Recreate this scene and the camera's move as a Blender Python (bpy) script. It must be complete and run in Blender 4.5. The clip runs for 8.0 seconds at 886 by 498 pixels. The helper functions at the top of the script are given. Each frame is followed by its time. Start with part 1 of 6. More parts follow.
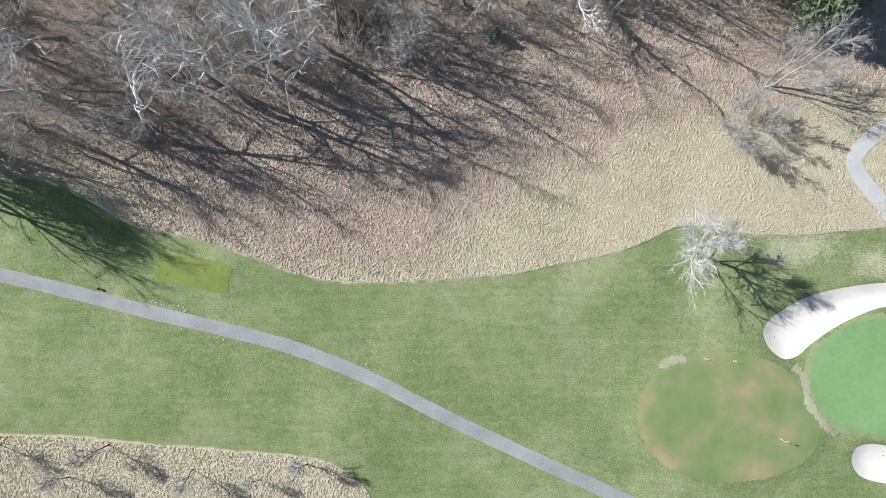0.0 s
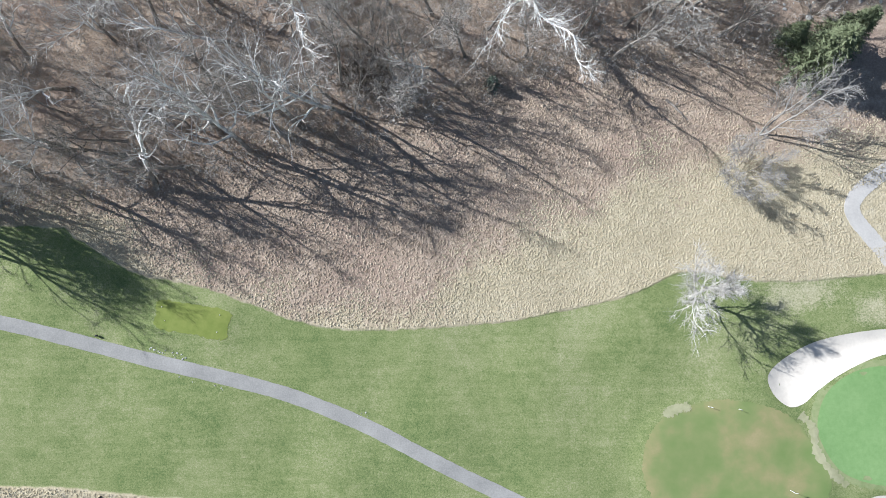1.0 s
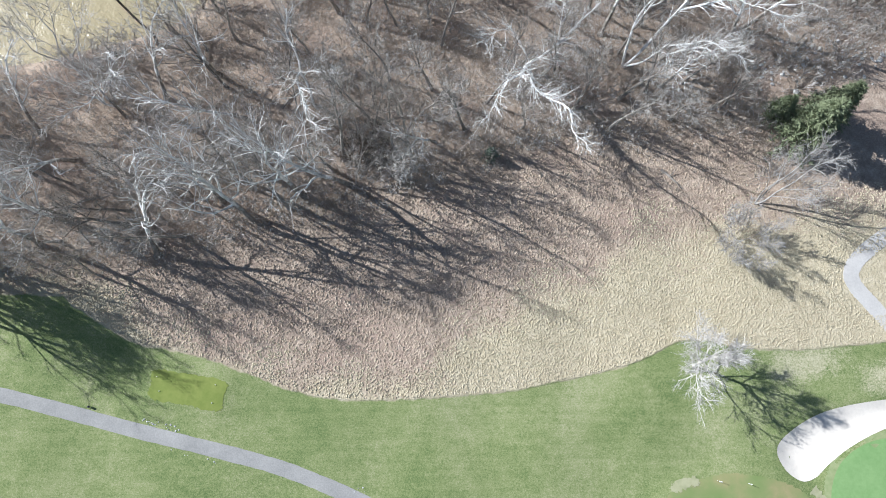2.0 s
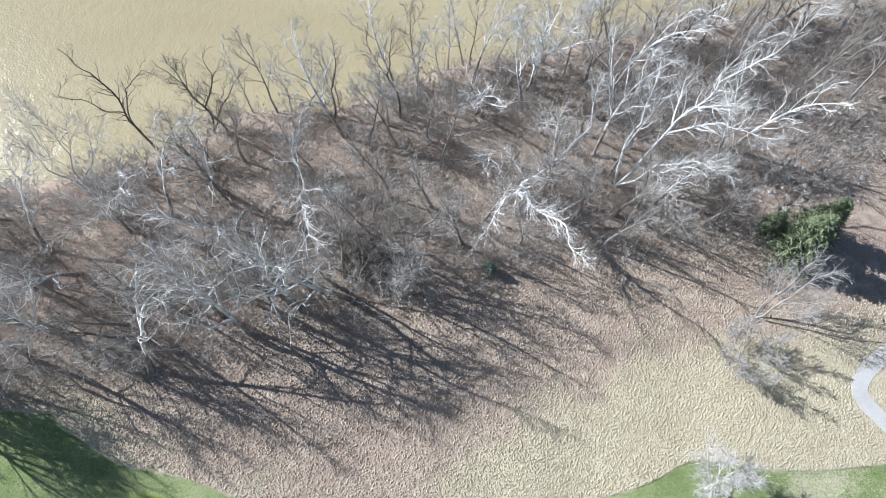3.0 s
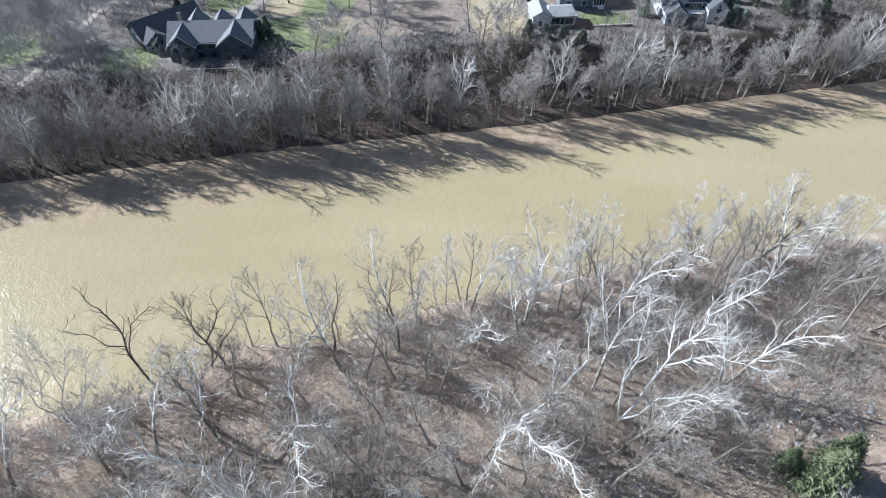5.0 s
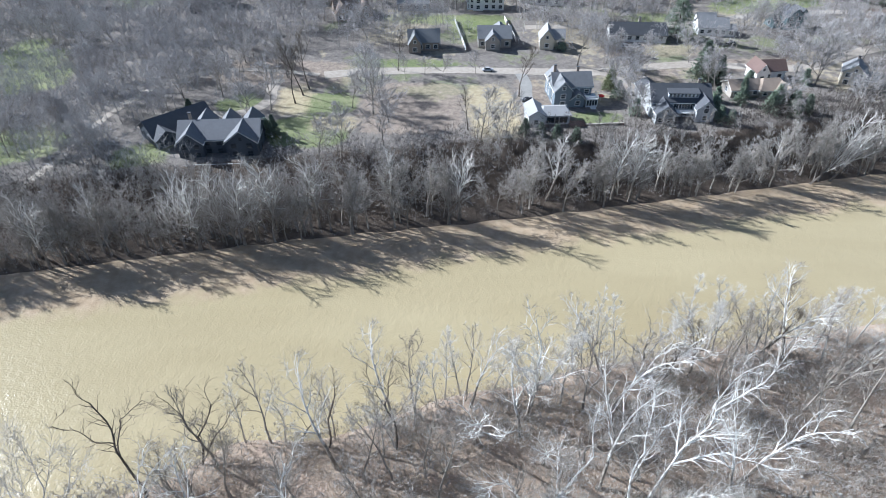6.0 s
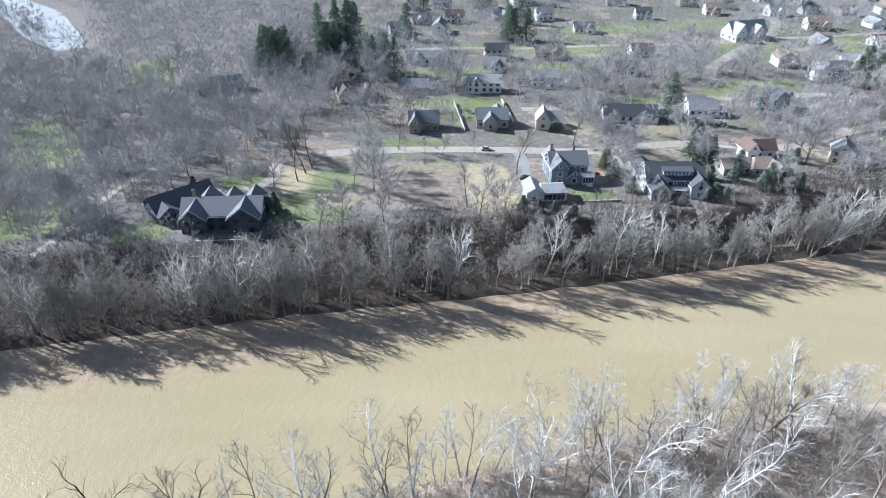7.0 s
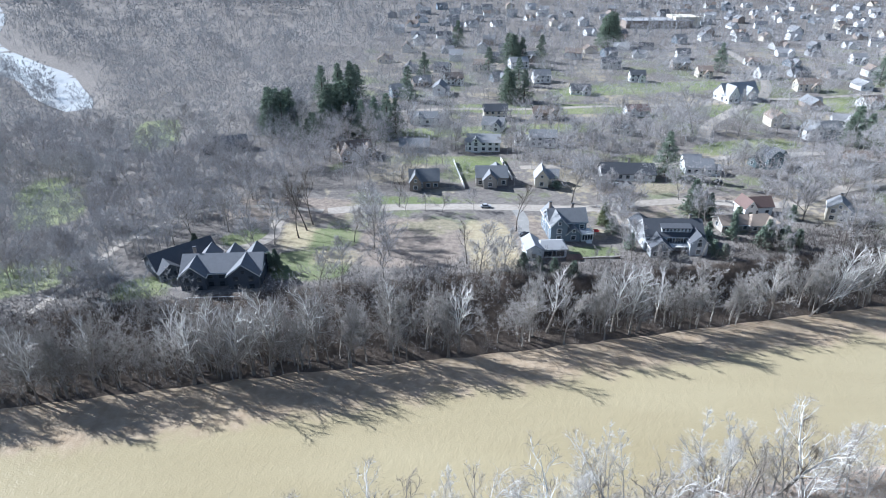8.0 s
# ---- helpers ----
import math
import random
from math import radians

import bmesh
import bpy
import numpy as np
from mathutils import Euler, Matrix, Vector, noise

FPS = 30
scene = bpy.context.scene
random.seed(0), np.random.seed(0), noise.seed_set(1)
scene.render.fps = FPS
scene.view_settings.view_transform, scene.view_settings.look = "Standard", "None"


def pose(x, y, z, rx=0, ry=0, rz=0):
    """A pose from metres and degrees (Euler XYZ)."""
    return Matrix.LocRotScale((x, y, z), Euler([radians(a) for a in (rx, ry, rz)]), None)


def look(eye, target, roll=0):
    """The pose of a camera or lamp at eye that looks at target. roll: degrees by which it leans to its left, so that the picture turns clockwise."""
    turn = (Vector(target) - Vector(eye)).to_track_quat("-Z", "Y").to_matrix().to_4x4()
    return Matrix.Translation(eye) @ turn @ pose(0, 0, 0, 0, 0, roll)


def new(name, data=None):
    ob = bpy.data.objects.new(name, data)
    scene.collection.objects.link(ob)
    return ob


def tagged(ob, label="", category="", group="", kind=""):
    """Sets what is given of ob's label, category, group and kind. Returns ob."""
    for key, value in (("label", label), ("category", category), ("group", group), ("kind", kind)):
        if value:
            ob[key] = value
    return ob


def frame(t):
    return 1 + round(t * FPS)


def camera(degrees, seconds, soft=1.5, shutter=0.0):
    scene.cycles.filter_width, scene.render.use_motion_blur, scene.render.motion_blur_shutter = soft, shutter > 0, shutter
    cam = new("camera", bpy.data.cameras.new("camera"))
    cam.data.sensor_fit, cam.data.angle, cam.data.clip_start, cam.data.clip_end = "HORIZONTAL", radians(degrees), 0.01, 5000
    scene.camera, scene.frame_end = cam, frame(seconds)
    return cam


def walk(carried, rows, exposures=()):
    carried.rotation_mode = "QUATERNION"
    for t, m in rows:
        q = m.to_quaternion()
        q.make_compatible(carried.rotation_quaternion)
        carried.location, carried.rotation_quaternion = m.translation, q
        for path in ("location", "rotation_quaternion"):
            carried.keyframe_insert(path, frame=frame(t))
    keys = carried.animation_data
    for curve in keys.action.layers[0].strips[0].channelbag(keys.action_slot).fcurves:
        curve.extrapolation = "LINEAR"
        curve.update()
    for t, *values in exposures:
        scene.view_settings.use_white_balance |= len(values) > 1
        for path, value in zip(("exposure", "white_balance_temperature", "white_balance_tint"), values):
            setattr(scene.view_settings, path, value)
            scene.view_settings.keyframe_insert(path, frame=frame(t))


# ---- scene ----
# The camera: a drone hovering 110 m up, tilting from straight down to the far town.
cam = camera(70.6, 8.0, soft=1.0)
EYE = 110.0
ROWS = [
    (0, 0.5, 0, 0), (0.5, 2.56, 0.02, -0.01), (1, 4.73, 0.04, -0.06), (1.2, 5.66, 0.04, -0.08),
    (2.3, 13.81, 0.01, -0.13), (2.5, 15.98, 0, -0.14), (3, 21.37, -0.05, -0.17), (3.5, 26.75, -0.07, -0.24),
    (4, 32.12, -0.1, -0.28), (4.5, 37.44, -0.11, -0.35), (4.7, 39.54, -0.11, -0.37), (5.8, 49.34, -0.16, -0.4),
    (6, 50.87, -0.16, -0.41), (6.5, 54.44, -0.16, -0.43), (7, 57.77, -0.17, -0.46), (7.5, 60.75, -0.16, -0.46),
    (8, 62.95, -0.16, -0.46)]
walk(cam, [(t, pose(0, 0, EYE, a, b, c)) for t, a, b, c in ROWS], exposures=[(0, 0.62, 5750, 9), (2.5, 0.78, 5600, 9), (4, 0.82, 5480, 8.5), (6, 0.92, 5480, 9), (8, 0.98, 5330, 9.5)])

# ---- light: a clear late-winter day, low sun ----
SUN_EL = radians(32)
SUN_TO = Vector((-0.912 * math.cos(SUN_EL), 0.410 * math.cos(SUN_EL), math.sin(SUN_EL)))
world = bpy.data.worlds.new("sky")
scene.world = world
world.use_nodes = True
wn, wl = world.node_tree.nodes, world.node_tree.links
sky = wn.new("ShaderNodeTexSky")
sky.sky_type, sky.sun_disc = "NISHITA", False
sky.sun_elevation, sky.sun_rotation = SUN_EL, math.atan2(SUN_TO.x, SUN_TO.y)
sky.air_density, sky.dust_density = 1.0, 0.7
wl.new(sky.outputs["Color"], wn["Background"].inputs["Color"])
wn["Background"].inputs["Strength"].default_value = 0.05
sun = new("sun", bpy.data.lights.new("sun", "SUN"))
sun.data.energy, sun.data.angle, sun.data.color = 5.0, radians(0.55), (1.0, 0.96, 0.91)
sun.matrix_world = look((0, 0, 0), -SUN_TO)

from mathutils.geometry import delaunay_2d_cdt

rng = np.random.default_rng(7)


# ---- materials ----
def mat(name, rough=0.8, spec=0.3, metal=0.0):
    m = bpy.data.materials.new(name)
    m.use_nodes = True
    b = m.node_tree.nodes["Principled BSDF"]
    b.inputs["Roughness"].default_value = rough
    b.inputs["Specular IOR Level"].default_value = spec
    b.inputs["Metallic"].default_value = metal
    return m, m.node_tree.nodes, m.node_tree.links, b


def coords(n, l):
    return n.new("ShaderNodeNewGeometry").outputs["Position"]


def noise_at(n, l, vec, scale, detail=4, rough=0.55, kind="noise"):
    if kind == "noise":
        t = n.new("ShaderNodeTexNoise")
        t.inputs["Detail"].default_value, t.inputs["Roughness"].default_value = detail, rough
    else:
        t = n.new("ShaderNodeTexVoronoi")
    t.inputs["Scale"].default_value = scale
    l.new(vec, t.inputs["Vector"])
    return t


def ramp(n, l, fac, stops):
    r = n.new("ShaderNodeValToRGB")
    e = r.color_ramp.elements
    while len(e) < len(stops):
        e.new(0.5)
    for i, (p, c) in enumerate(stops):
        e[i].position, e[i].color = p, (*c, 1)
    l.new(fac, r.inputs["Fac"])
    return r.outputs["Color"]


def mix(n, l, fac, a, b, how="MIX"):
    m = n.new("ShaderNodeMix")
    m.data_type, m.blend_type = "RGBA", how
    for sock, v in ((m.inputs["Factor"], fac), (m.inputs["A"], a), (m.inputs["B"], b)):
        if isinstance(v, (int, float)):
            sock.default_value = v
        elif isinstance(v, tuple):
            sock.default_value = (*v, 1)
        else:
            l.new(v, sock)
    return m.outputs["Result"]


def num(n, l, op, a, b=0.0, clamp=False):
    m = n.new("ShaderNodeMath")
    m.operation, m.use_clamp = op, clamp
    for i, v in enumerate((a, b)):
        if isinstance(v, (int, float)):
            m.inputs[i].default_value = v
        else:
            l.new(v, m.inputs[i])
    return m.outputs[0]


def step_at(n, l, sock, lo, hi):
    m = n.new("ShaderNodeMapRange")
    m.interpolation_type = "SMOOTHSTEP"
    m.inputs["From Min"].default_value, m.inputs["From Max"].default_value = lo, hi
    l.new(sock, m.inputs["Value"])
    return m.outputs["Result"]


def bump(n, l, b, height, strength, dist):
    u = n.new("ShaderNodeBump")
    u.inputs["Strength"].default_value, u.inputs["Distance"].default_value = strength, dist
    l.new(height, u.inputs["Height"])
    l.new(u.outputs["Normal"], b.inputs["Normal"])


def speckled(name, stops, scale, rough=0.85, spec=0.2, bump_size=0.0, big=0.0, vary=0.0, object_space=False, metal=0.0):
    """A surface of a few related colours, mottled at two scales, with a little relief."""
    m, n, l, b = mat(name, rough, spec, metal)
    v = n.new("ShaderNodeTexCoord").outputs["Object"] if object_space else coords(n, l)
    fine = noise_at(n, l, v, scale, 5, 0.65)
    fac = fine.outputs["Fac"]
    if big:
        fac = mix(n, l, 0.45, fac, noise_at(n, l, v, big, 3).outputs["Fac"])
    col = ramp(n, l, fac, stops)
    if vary:
        info = n.new("ShaderNodeObjectInfo")
        h = n.new("ShaderNodeHueSaturation")
        l.new(num(n, l, "ADD", num(n, l, "MULTIPLY", info.outputs["Random"], vary), 1 - vary / 2), h.inputs["Value"])
        l.new(col, h.inputs["Color"])
        col = h.outputs["Color"]
    l.new(col, b.inputs["Base Color"])
    if bump_size:
        bump(n, l, b, fine.outputs["Fac"], 0.7, bump_size)
    return m


def attr(n, name):
    a = n.new("ShaderNodeAttribute")
    a.attribute_name = name
    return a.outputs["Fac"]


def ground_material():
    m, n, l, b = mat("ground", 0.95, 0.1)
    v = coords(n, l)
    wob = num(n, l, "SUBTRACT", noise_at(n, l, v, 0.35, 5, 0.6).outputs["Fac"], 0.5)
    wide = num(n, l, "SUBTRACT", noise_at(n, l, v, 0.09, 4, 0.6).outputs["Fac"], 0.5)
    fine = noise_at(n, l, v, 3.2, 6, 0.7).outputs["Fac"]
    mid = noise_at(n, l, v, 0.55, 5, 0.6).outputs["Fac"]
    blade = noise_at(n, l, v, 7.0, 4, 0.7).outputs["Fac"]
    big = noise_at(n, l, v, 0.06, 4, 0.6).outputs["Fac"]
    # dormant long grass
    tan = ramp(n, l, mix(n, l, 0.5, fine, mid), [(0.3, (0.34, 0.28, 0.18)), (0.5, (0.50, 0.43, 0.29)), (0.68, (0.62, 0.55, 0.40))])
    # leaf litter
    litter = ramp(n, l, mix(n, l, 0.55, fine, mid), [(0.28, (0.165, 0.123, 0.093)), (0.5, (0.38, 0.297, 0.225)), (0.7, (0.59, 0.482, 0.375))])
    rust = mix(n, l, step_at(n, l, big, 0.5, 0.62), litter, ramp(n, l, fine, [(0.3, (0.235, 0.17, 0.128)), (0.7, (0.49, 0.382, 0.297))]))
    # mown grass
    streak = n.new("ShaderNodeMapping")
    streak.inputs["Scale"].default_value, streak.inputs["Rotation"].default_value = (0.09, 1.1, 1), (0, 0, 0.1)
    l.new(v, streak.inputs["Vector"])
    st = noise_at(n, l, streak.outputs["Vector"], 1.0, 4, 0.6).outputs["Fac"]
    g = mix(n, l, 0.32, mix(n, l, 0.16, mix(n, l, 0.5, blade, fine), mid), mix(n, l, 0.75, st, big))
    grass = ramp(n, l, g, [(0.4, (0.085, 0.135, 0.045)), (0.5, (0.21, 0.247, 0.097)), (0.585, (0.35, 0.35, 0.195)), (0.66, (0.46, 0.44, 0.28))])
    # far-side soil and lawns
    soil = ramp(n, l, mix(n, l, 0.5, fine, mid), [(0.3, (0.10, 0.092, 0.085)), (0.5, (0.205, 0.185, 0.165)), (0.7, (0.35, 0.315, 0.28))])
    patch_ = noise_at(n, l, v, 0.028, 4, 0.6).outputs["Fac"]
    soil = mix(n, l, step_at(n, l, num(n, l, "ADD", num(n, l, "ADD", patch_, num(n, l, "MULTIPLY", wob, 0.25)), num(n, l, "MULTIPLY", num(n, l, "MINIMUM", attr(n, "town"), 0.0), 0.02)), 0.54, 0.62), soil, mix(n, l, 0.5, grass, soil))
    soil = mix(n, l, step_at(n, l, num(n, l, "ADD", num(n, l, "SUBTRACT", num(n, l, "MULTIPLY", wob, 0.3), patch_), num(n, l, "MULTIPLY", num(n, l, "MINIMUM", attr(n, "town"), 0.0), 0.02)), -0.44, -0.38), soil, mix(n, l, 0.5, tan, soil))
    col = mix(n, l, step_at(n, l, num(n, l, "ADD", attr(n, "litter"), num(n, l, "ADD", num(n, l, "MULTIPLY", wide, 15.0), num(n, l, "MULTIPLY", wob, 9.0))), -3.5, 4.5), tan, rust)
    col = mix(n, l, step_at(n, l, num(n, l, "ADD", attr(n, "green"), num(n, l, "MULTIPLY", wob, 1.6)), -0.25, 0.25), col, grass)
    col = mix(n, l, step_at(n, l, attr(n, "far"), -3, 3), col, soil)
    # Soil and brush litter, darkened further to hold the far bank's shade.
    shaded_earth = ramp(n, l, mix(n, l, 0.5, fine, mid), [(0.3, (0.06, 0.048, 0.038)), (0.5, (0.115, 0.092, 0.073)), (0.7, (0.20, 0.165, 0.13))])
    col = mix(n, l, step_at(n, l, num(n, l, "ADD", attr(n, "slope"), num(n, l, "MULTIPLY", wob, 6.0)), -1.5, 1.5), col, shaded_earth)
    lawn = num(n, l, "ADD", attr(n, "lawn"), num(n, l, "MULTIPLY", wob, 6.0))
    col = mix(n, l, num(n, l, "MULTIPLY", step_at(n, l, lawn, -1.0, 1.0), 0.75), col, grass)
    leafy = num(n, l, "ADD", attr(n, "leafy"), num(n, l, "MULTIPLY", wob, 9.0))
    col = mix(n, l, num(n, l, "MULTIPLY", step_at(n, l, leafy, -1.5, 1.5), 0.8), col, mix(n, l, 0.45, litter, soil))
    hay = num(n, l, "ADD", attr(n, "hay"), num(n, l, "MULTIPLY", num(n, l, "ADD", wob, num(n, l, "SUBTRACT", fine, 0.5)), 6.0))
    dust = mix(n, l, step_at(n, l, attr(n, "far"), -3, 3), ramp(n, l, fine, [(0.3, (0.33, 0.31, 0.18)), (0.7, (0.56, 0.51, 0.36))]), ramp(n, l, mid, [(0.3, (0.35, 0.29, 0.185)), (0.7, (0.53, 0.455, 0.305))]))
    col = mix(n, l, num(n, l, "MULTIPLY", step_at(n, l, hay, -1.6, 1.6), 0.9), col, dust)
    l.new(col, b.inputs["Base Color"])
    lump = mix(n, l, 0.6, noise_at(n, l, v, 2.3, 3, 0.5).outputs["Fac"], noise_at(n, l, v, 2.5, kind="cells").outputs["Distance"])
    h = mix(n, l, step_at(n, l, attr(n, "green"), -0.2, 0.2), mix(n, l, 0.5, lump, fine), num(n, l, "MULTIPLY", fine, 0.25))
    bump(n, l, b, h, 0.8, 0.34)
    return m


def water_material(name, dark, light):
    m, n, l, b = mat(name, 0.2, 0.5)
    v = coords(n, l)
    b.inputs["IOR"].default_value = 1.33
    s = n.new("ShaderNodeMapping")
    s.inputs["Scale"].default_value, s.inputs["Rotation"].default_value = (0.25, 1, 1), (0, 0, 0.19)
    l.new(v, s.inputs["Vector"])
    big = noise_at(n, l, s.outputs["Vector"], 0.05, 3).outputs["Fac"]
    shore = num(n, l, "ADD", attr(n, "shore"), num(n, l, "SUBTRACT", noise_at(n, l, v, 0.12, 4).outputs["Fac"], 0.5))
    # The far bank's brown reflection, painted into the water colour along that shore.
    bank_reflection = ramp(n, l, noise_at(n, l, v, 0.4, 4).outputs["Fac"], [(0.3, (0.34, 0.25, 0.165)), (0.7, (0.50, 0.39, 0.28))])
    l.new(mix(n, l, num(n, l, "MULTIPLY", step_at(n, l, shore, 0.3, 0.75), 0.8), ramp(n, l, big, [(0.3, dark), (0.7, light)]), bank_reflection), b.inputs["Base Color"])
    r1 = noise_at(n, l, v, 0.5, 3, 0.5).outputs["Fac"]
    r2 = noise_at(n, l, v, 2.2, 2, 0.5).outputs["Fac"]
    bump(n, l, b, mix(n, l, 0.4, r1, r2), 0.55, 0.4)
    return m


def sycamore_bark():
    """Brown flaking bark low on the stem, bare white above, as on these trees."""
    m, n, l, b = mat("sycamore_bark", 0.8, 0.2)
    v = n.new("ShaderNodeTexCoord").outputs["Object"]
    split = n.new("ShaderNodeSeparateXYZ")
    l.new(v, split.inputs["Vector"])
    flakes = noise_at(n, l, v, 0.9, 5, 0.65).outputs["Fac"]
    white = ramp(n, l, flakes, [(0.32, (0.36, 0.33, 0.29)), (0.44, (0.66, 0.64, 0.60)), (0.6, (0.85, 0.84, 0.81))])
    brown = ramp(n, l, flakes, [(0.35, (0.15, 0.125, 0.10)), (0.65, (0.36, 0.32, 0.275))])
    up = num(n, l, "ADD", split.outputs["Z"], num(n, l, "MULTIPLY", flakes, 8.0))
    l.new(mix(n, l, step_at(n, l, up, 9.0, 14.0), brown, white), b.inputs["Base Color"])
    bump(n, l, b, flakes, 0.6, 0.02)
    return m


GROUND = ground_material()
WATER = water_material("muddy_water", (0.36, 0.30, 0.175), (0.42, 0.355, 0.215))
# Sky glare on the pond is put into its pale base colour.
POND_GLARE = water_material("pond_water_glare", (0.50, 0.50, 0.48), (0.60, 0.60, 0.58))
ASPHALT = speckled("asphalt", [(0.3, (0.23, 0.225, 0.21)), (0.7, (0.40, 0.385, 0.355))], 4.0, 0.9, 0.2, 0.01, 0.25)
ROAD = speckled("road", [(0.3, (0.28, 0.245, 0.205)), (0.7, (0.50, 0.45, 0.385))], 0.7, 0.9, 0.2, 0.0, 0.1)
CONCRETE = speckled("concrete", [(0.3, (0.44, 0.415, 0.38)), (0.7, (0.60, 0.57, 0.52))], 3.0, 0.9, 0.2, 0.01, 0.3)
SAND = speckled("sand", [(0.3, (0.66, 0.60, 0.51)), (0.7, (0.79, 0.725, 0.625))], 2.0, 0.95, 0.1, 0.04, 0.3)
PUTTING = speckled("putting_turf", [(0.3, (0.165, 0.29, 0.10)), (0.7, (0.25, 0.375, 0.155))], 1.5, 0.9, 0.15, 0.0, 0.1)
WORN = speckled("worn_turf", [(0.36, (0.17, 0.235, 0.08)), (0.48, (0.215, 0.255, 0.10)), (0.56, (0.27, 0.265, 0.12)), (0.66, (0.36, 0.30, 0.16))], 0.16, 0.95, 0.1, 0.02, 0.1)
TEE = speckled("tee_turf", [(0.3, (0.165, 0.21, 0.05)), (0.7, (0.24, 0.27, 0.075))], 1.2, 0.95, 0.1, 0.0, 0.3)
LEAVES = speckled("dead_leaves", [(0.3, (0.285, 0.22, 0.16)), (0.5, (0.46, 0.37, 0.275)), (0.7, (0.61, 0.505, 0.385))], 1.1, 0.95, 0.1, 0.05, 0.14)
TUSSOCK = speckled("dry_grass", [(0.3, (0.42, 0.36, 0.24)), (0.5, (0.53, 0.465, 0.325)), (0.7, (0.62, 0.55, 0.405))], 1.6, 0.95, 0.1, 0.05, 0.12)
WHITE_BARK = sycamore_bark()
BARE_WHITE = speckled("bare_white_bark", [(0.34, (0.38, 0.35, 0.31)), (0.45, (0.68, 0.66, 0.62)), (0.6, (0.84, 0.83, 0.80))], 1.1, 0.8, 0.2, 0.02, 0.0, 0.0, True)
GREY_BARK = speckled("grey_bark", [(0.3, (0.19, 0.165, 0.14)), (0.7, (0.37, 0.34, 0.30))], 1.5, 0.9, 0.15, 0.03, 0.2, 0.5)
DARK_BARK = speckled("dark_bark", [(0.3, (0.06, 0.048, 0.04)), (0.7, (0.16, 0.135, 0.11))], 1.5, 0.9, 0.15, 0.03, 0.2, 0.4)
PALE_TWIG = speckled("pale_twigs", [(0.3, (0.52, 0.50, 0.46)), (0.7, (0.76, 0.74, 0.70))], 0.8, 0.85, 0.2, 0, 0.2, 0.3)
GREY_TWIG = speckled("grey_twigs", [(0.3, (0.35, 0.325, 0.295)), (0.7, (0.60, 0.57, 0.53))], 0.8, 0.85, 0.2, 0, 0.15, 0.5)
SYCAMORE_TWIG = speckled("sycamore_twigs", [(0.3, (0.24, 0.21, 0.185)), (0.7, (0.46, 0.42, 0.375))], 0.7, 0.9, 0.1, 0, 0.1, 0.3)
BRUSH_TWIG = speckled("brush_twigs", [(0.3, (0.37, 0.35, 0.315)), (0.7, (0.63, 0.60, 0.55))], 0.6, 0.9, 0.1, 0, 0.08)
WOOD_TWIG = speckled("wood_twigs", [(0.3, (0.21, 0.18, 0.15)), (0.7, (0.40, 0.355, 0.305))], 0.6, 0.9, 0.1, 0, 0.1, 0.4)
BANK_TWIG = speckled("bank_twigs", [(0.3, (0.28, 0.26, 0.24)), (0.7, (0.58, 0.55, 0.515))], 0.5, 0.9, 0.1, 0, 0.06, 0.6)
TOWN_TWIG = speckled("garden_twigs", [(0.3, (0.27, 0.25, 0.24)), (0.5, (0.45, 0.43, 0.42)), (0.7, (0.62, 0.61, 0.60))], 0.25, 0.9, 0.1, 0, 0.03)
FAR_TWIG = speckled("far_twigs", [(0.3, (0.27, 0.265, 0.265)), (0.7, (0.52, 0.51, 0.505))], 0.25, 0.9, 0.1, 0, 0.03)
# Brown twigs, with the shade between the far bank's stems in their colour.
SHADED_TWIG = speckled("shaded_brown_twigs", [(0.3, (0.05, 0.042, 0.037)), (0.7, (0.13, 0.11, 0.097))], 0.5, 0.9, 0.1, 0, 0.06)
PALE_BARK = speckled("pale_bark", [(0.3, (0.36, 0.335, 0.30)), (0.7, (0.62, 0.59, 0.54))], 0.8, 0.9, 0.15, 0.0, 0.15, 0.5)
DARK_TWIG = speckled("dark_twigs", [(0.3, (0.10, 0.085, 0.07)), (0.7, (0.22, 0.19, 0.16))], 0.8, 0.85, 0.2, 0, 0.15, 0.4)
NEEDLES = speckled("conifer_needles", [(0.3, (0.14, 0.18, 0.135)), (0.7, (0.34, 0.40, 0.30))], 1.2, 0.8, 0.2, 0.05, 0.3, 0.6)
BRIGHT_NEEDLES = speckled("cedar_needles", [(0.3, (0.13, 0.16, 0.085)), (0.7, (0.30, 0.33, 0.19))], 1.2, 0.8, 0.2, 0.05, 0.3, 0.3)
ROCK = speckled("pale_rock", [(0.3, (0.35, 0.34, 0.32)), (0.7, (0.66, 0.65, 0.62))], 2.0, 0.9, 0.2, 0.05, 0.3, 0.4)


# ---- mesh helpers ----
def mesh_of(name, verts, faces, material, smooth=False):
    me = bpy.data.meshes.new(name)
    me.from_pydata([tuple(v) for v in verts], [], faces)
    me.materials.append(material)
    if smooth:
        me.polygons.foreach_set("use_smooth", [True] * len(me.polygons))
    me.update()
    return me


def part(name, data, material, parent, label=""):
    """Links a bmesh or a mesh as one object under a thing or a part."""
    if isinstance(data, bmesh.types.BMesh):
        me = bpy.data.meshes.new(name)
        data.to_mesh(me)
        data.free()
        me.materials.append(material)
        data = me
    ob = new(name, data)
    ob.parent = parent
    if label:
        tagged(ob, label)
    return ob


def thing(name, x, y, z, turn=0.0, label="", category="", group="", kind=""):
    ob = new(name)
    ob.empty_display_size = 0.1
    ob.matrix_basis = Matrix.Translation((x, y, z)) @ Matrix.Rotation(turn, 4, "Z")
    return tagged(ob, label, category, group, kind)


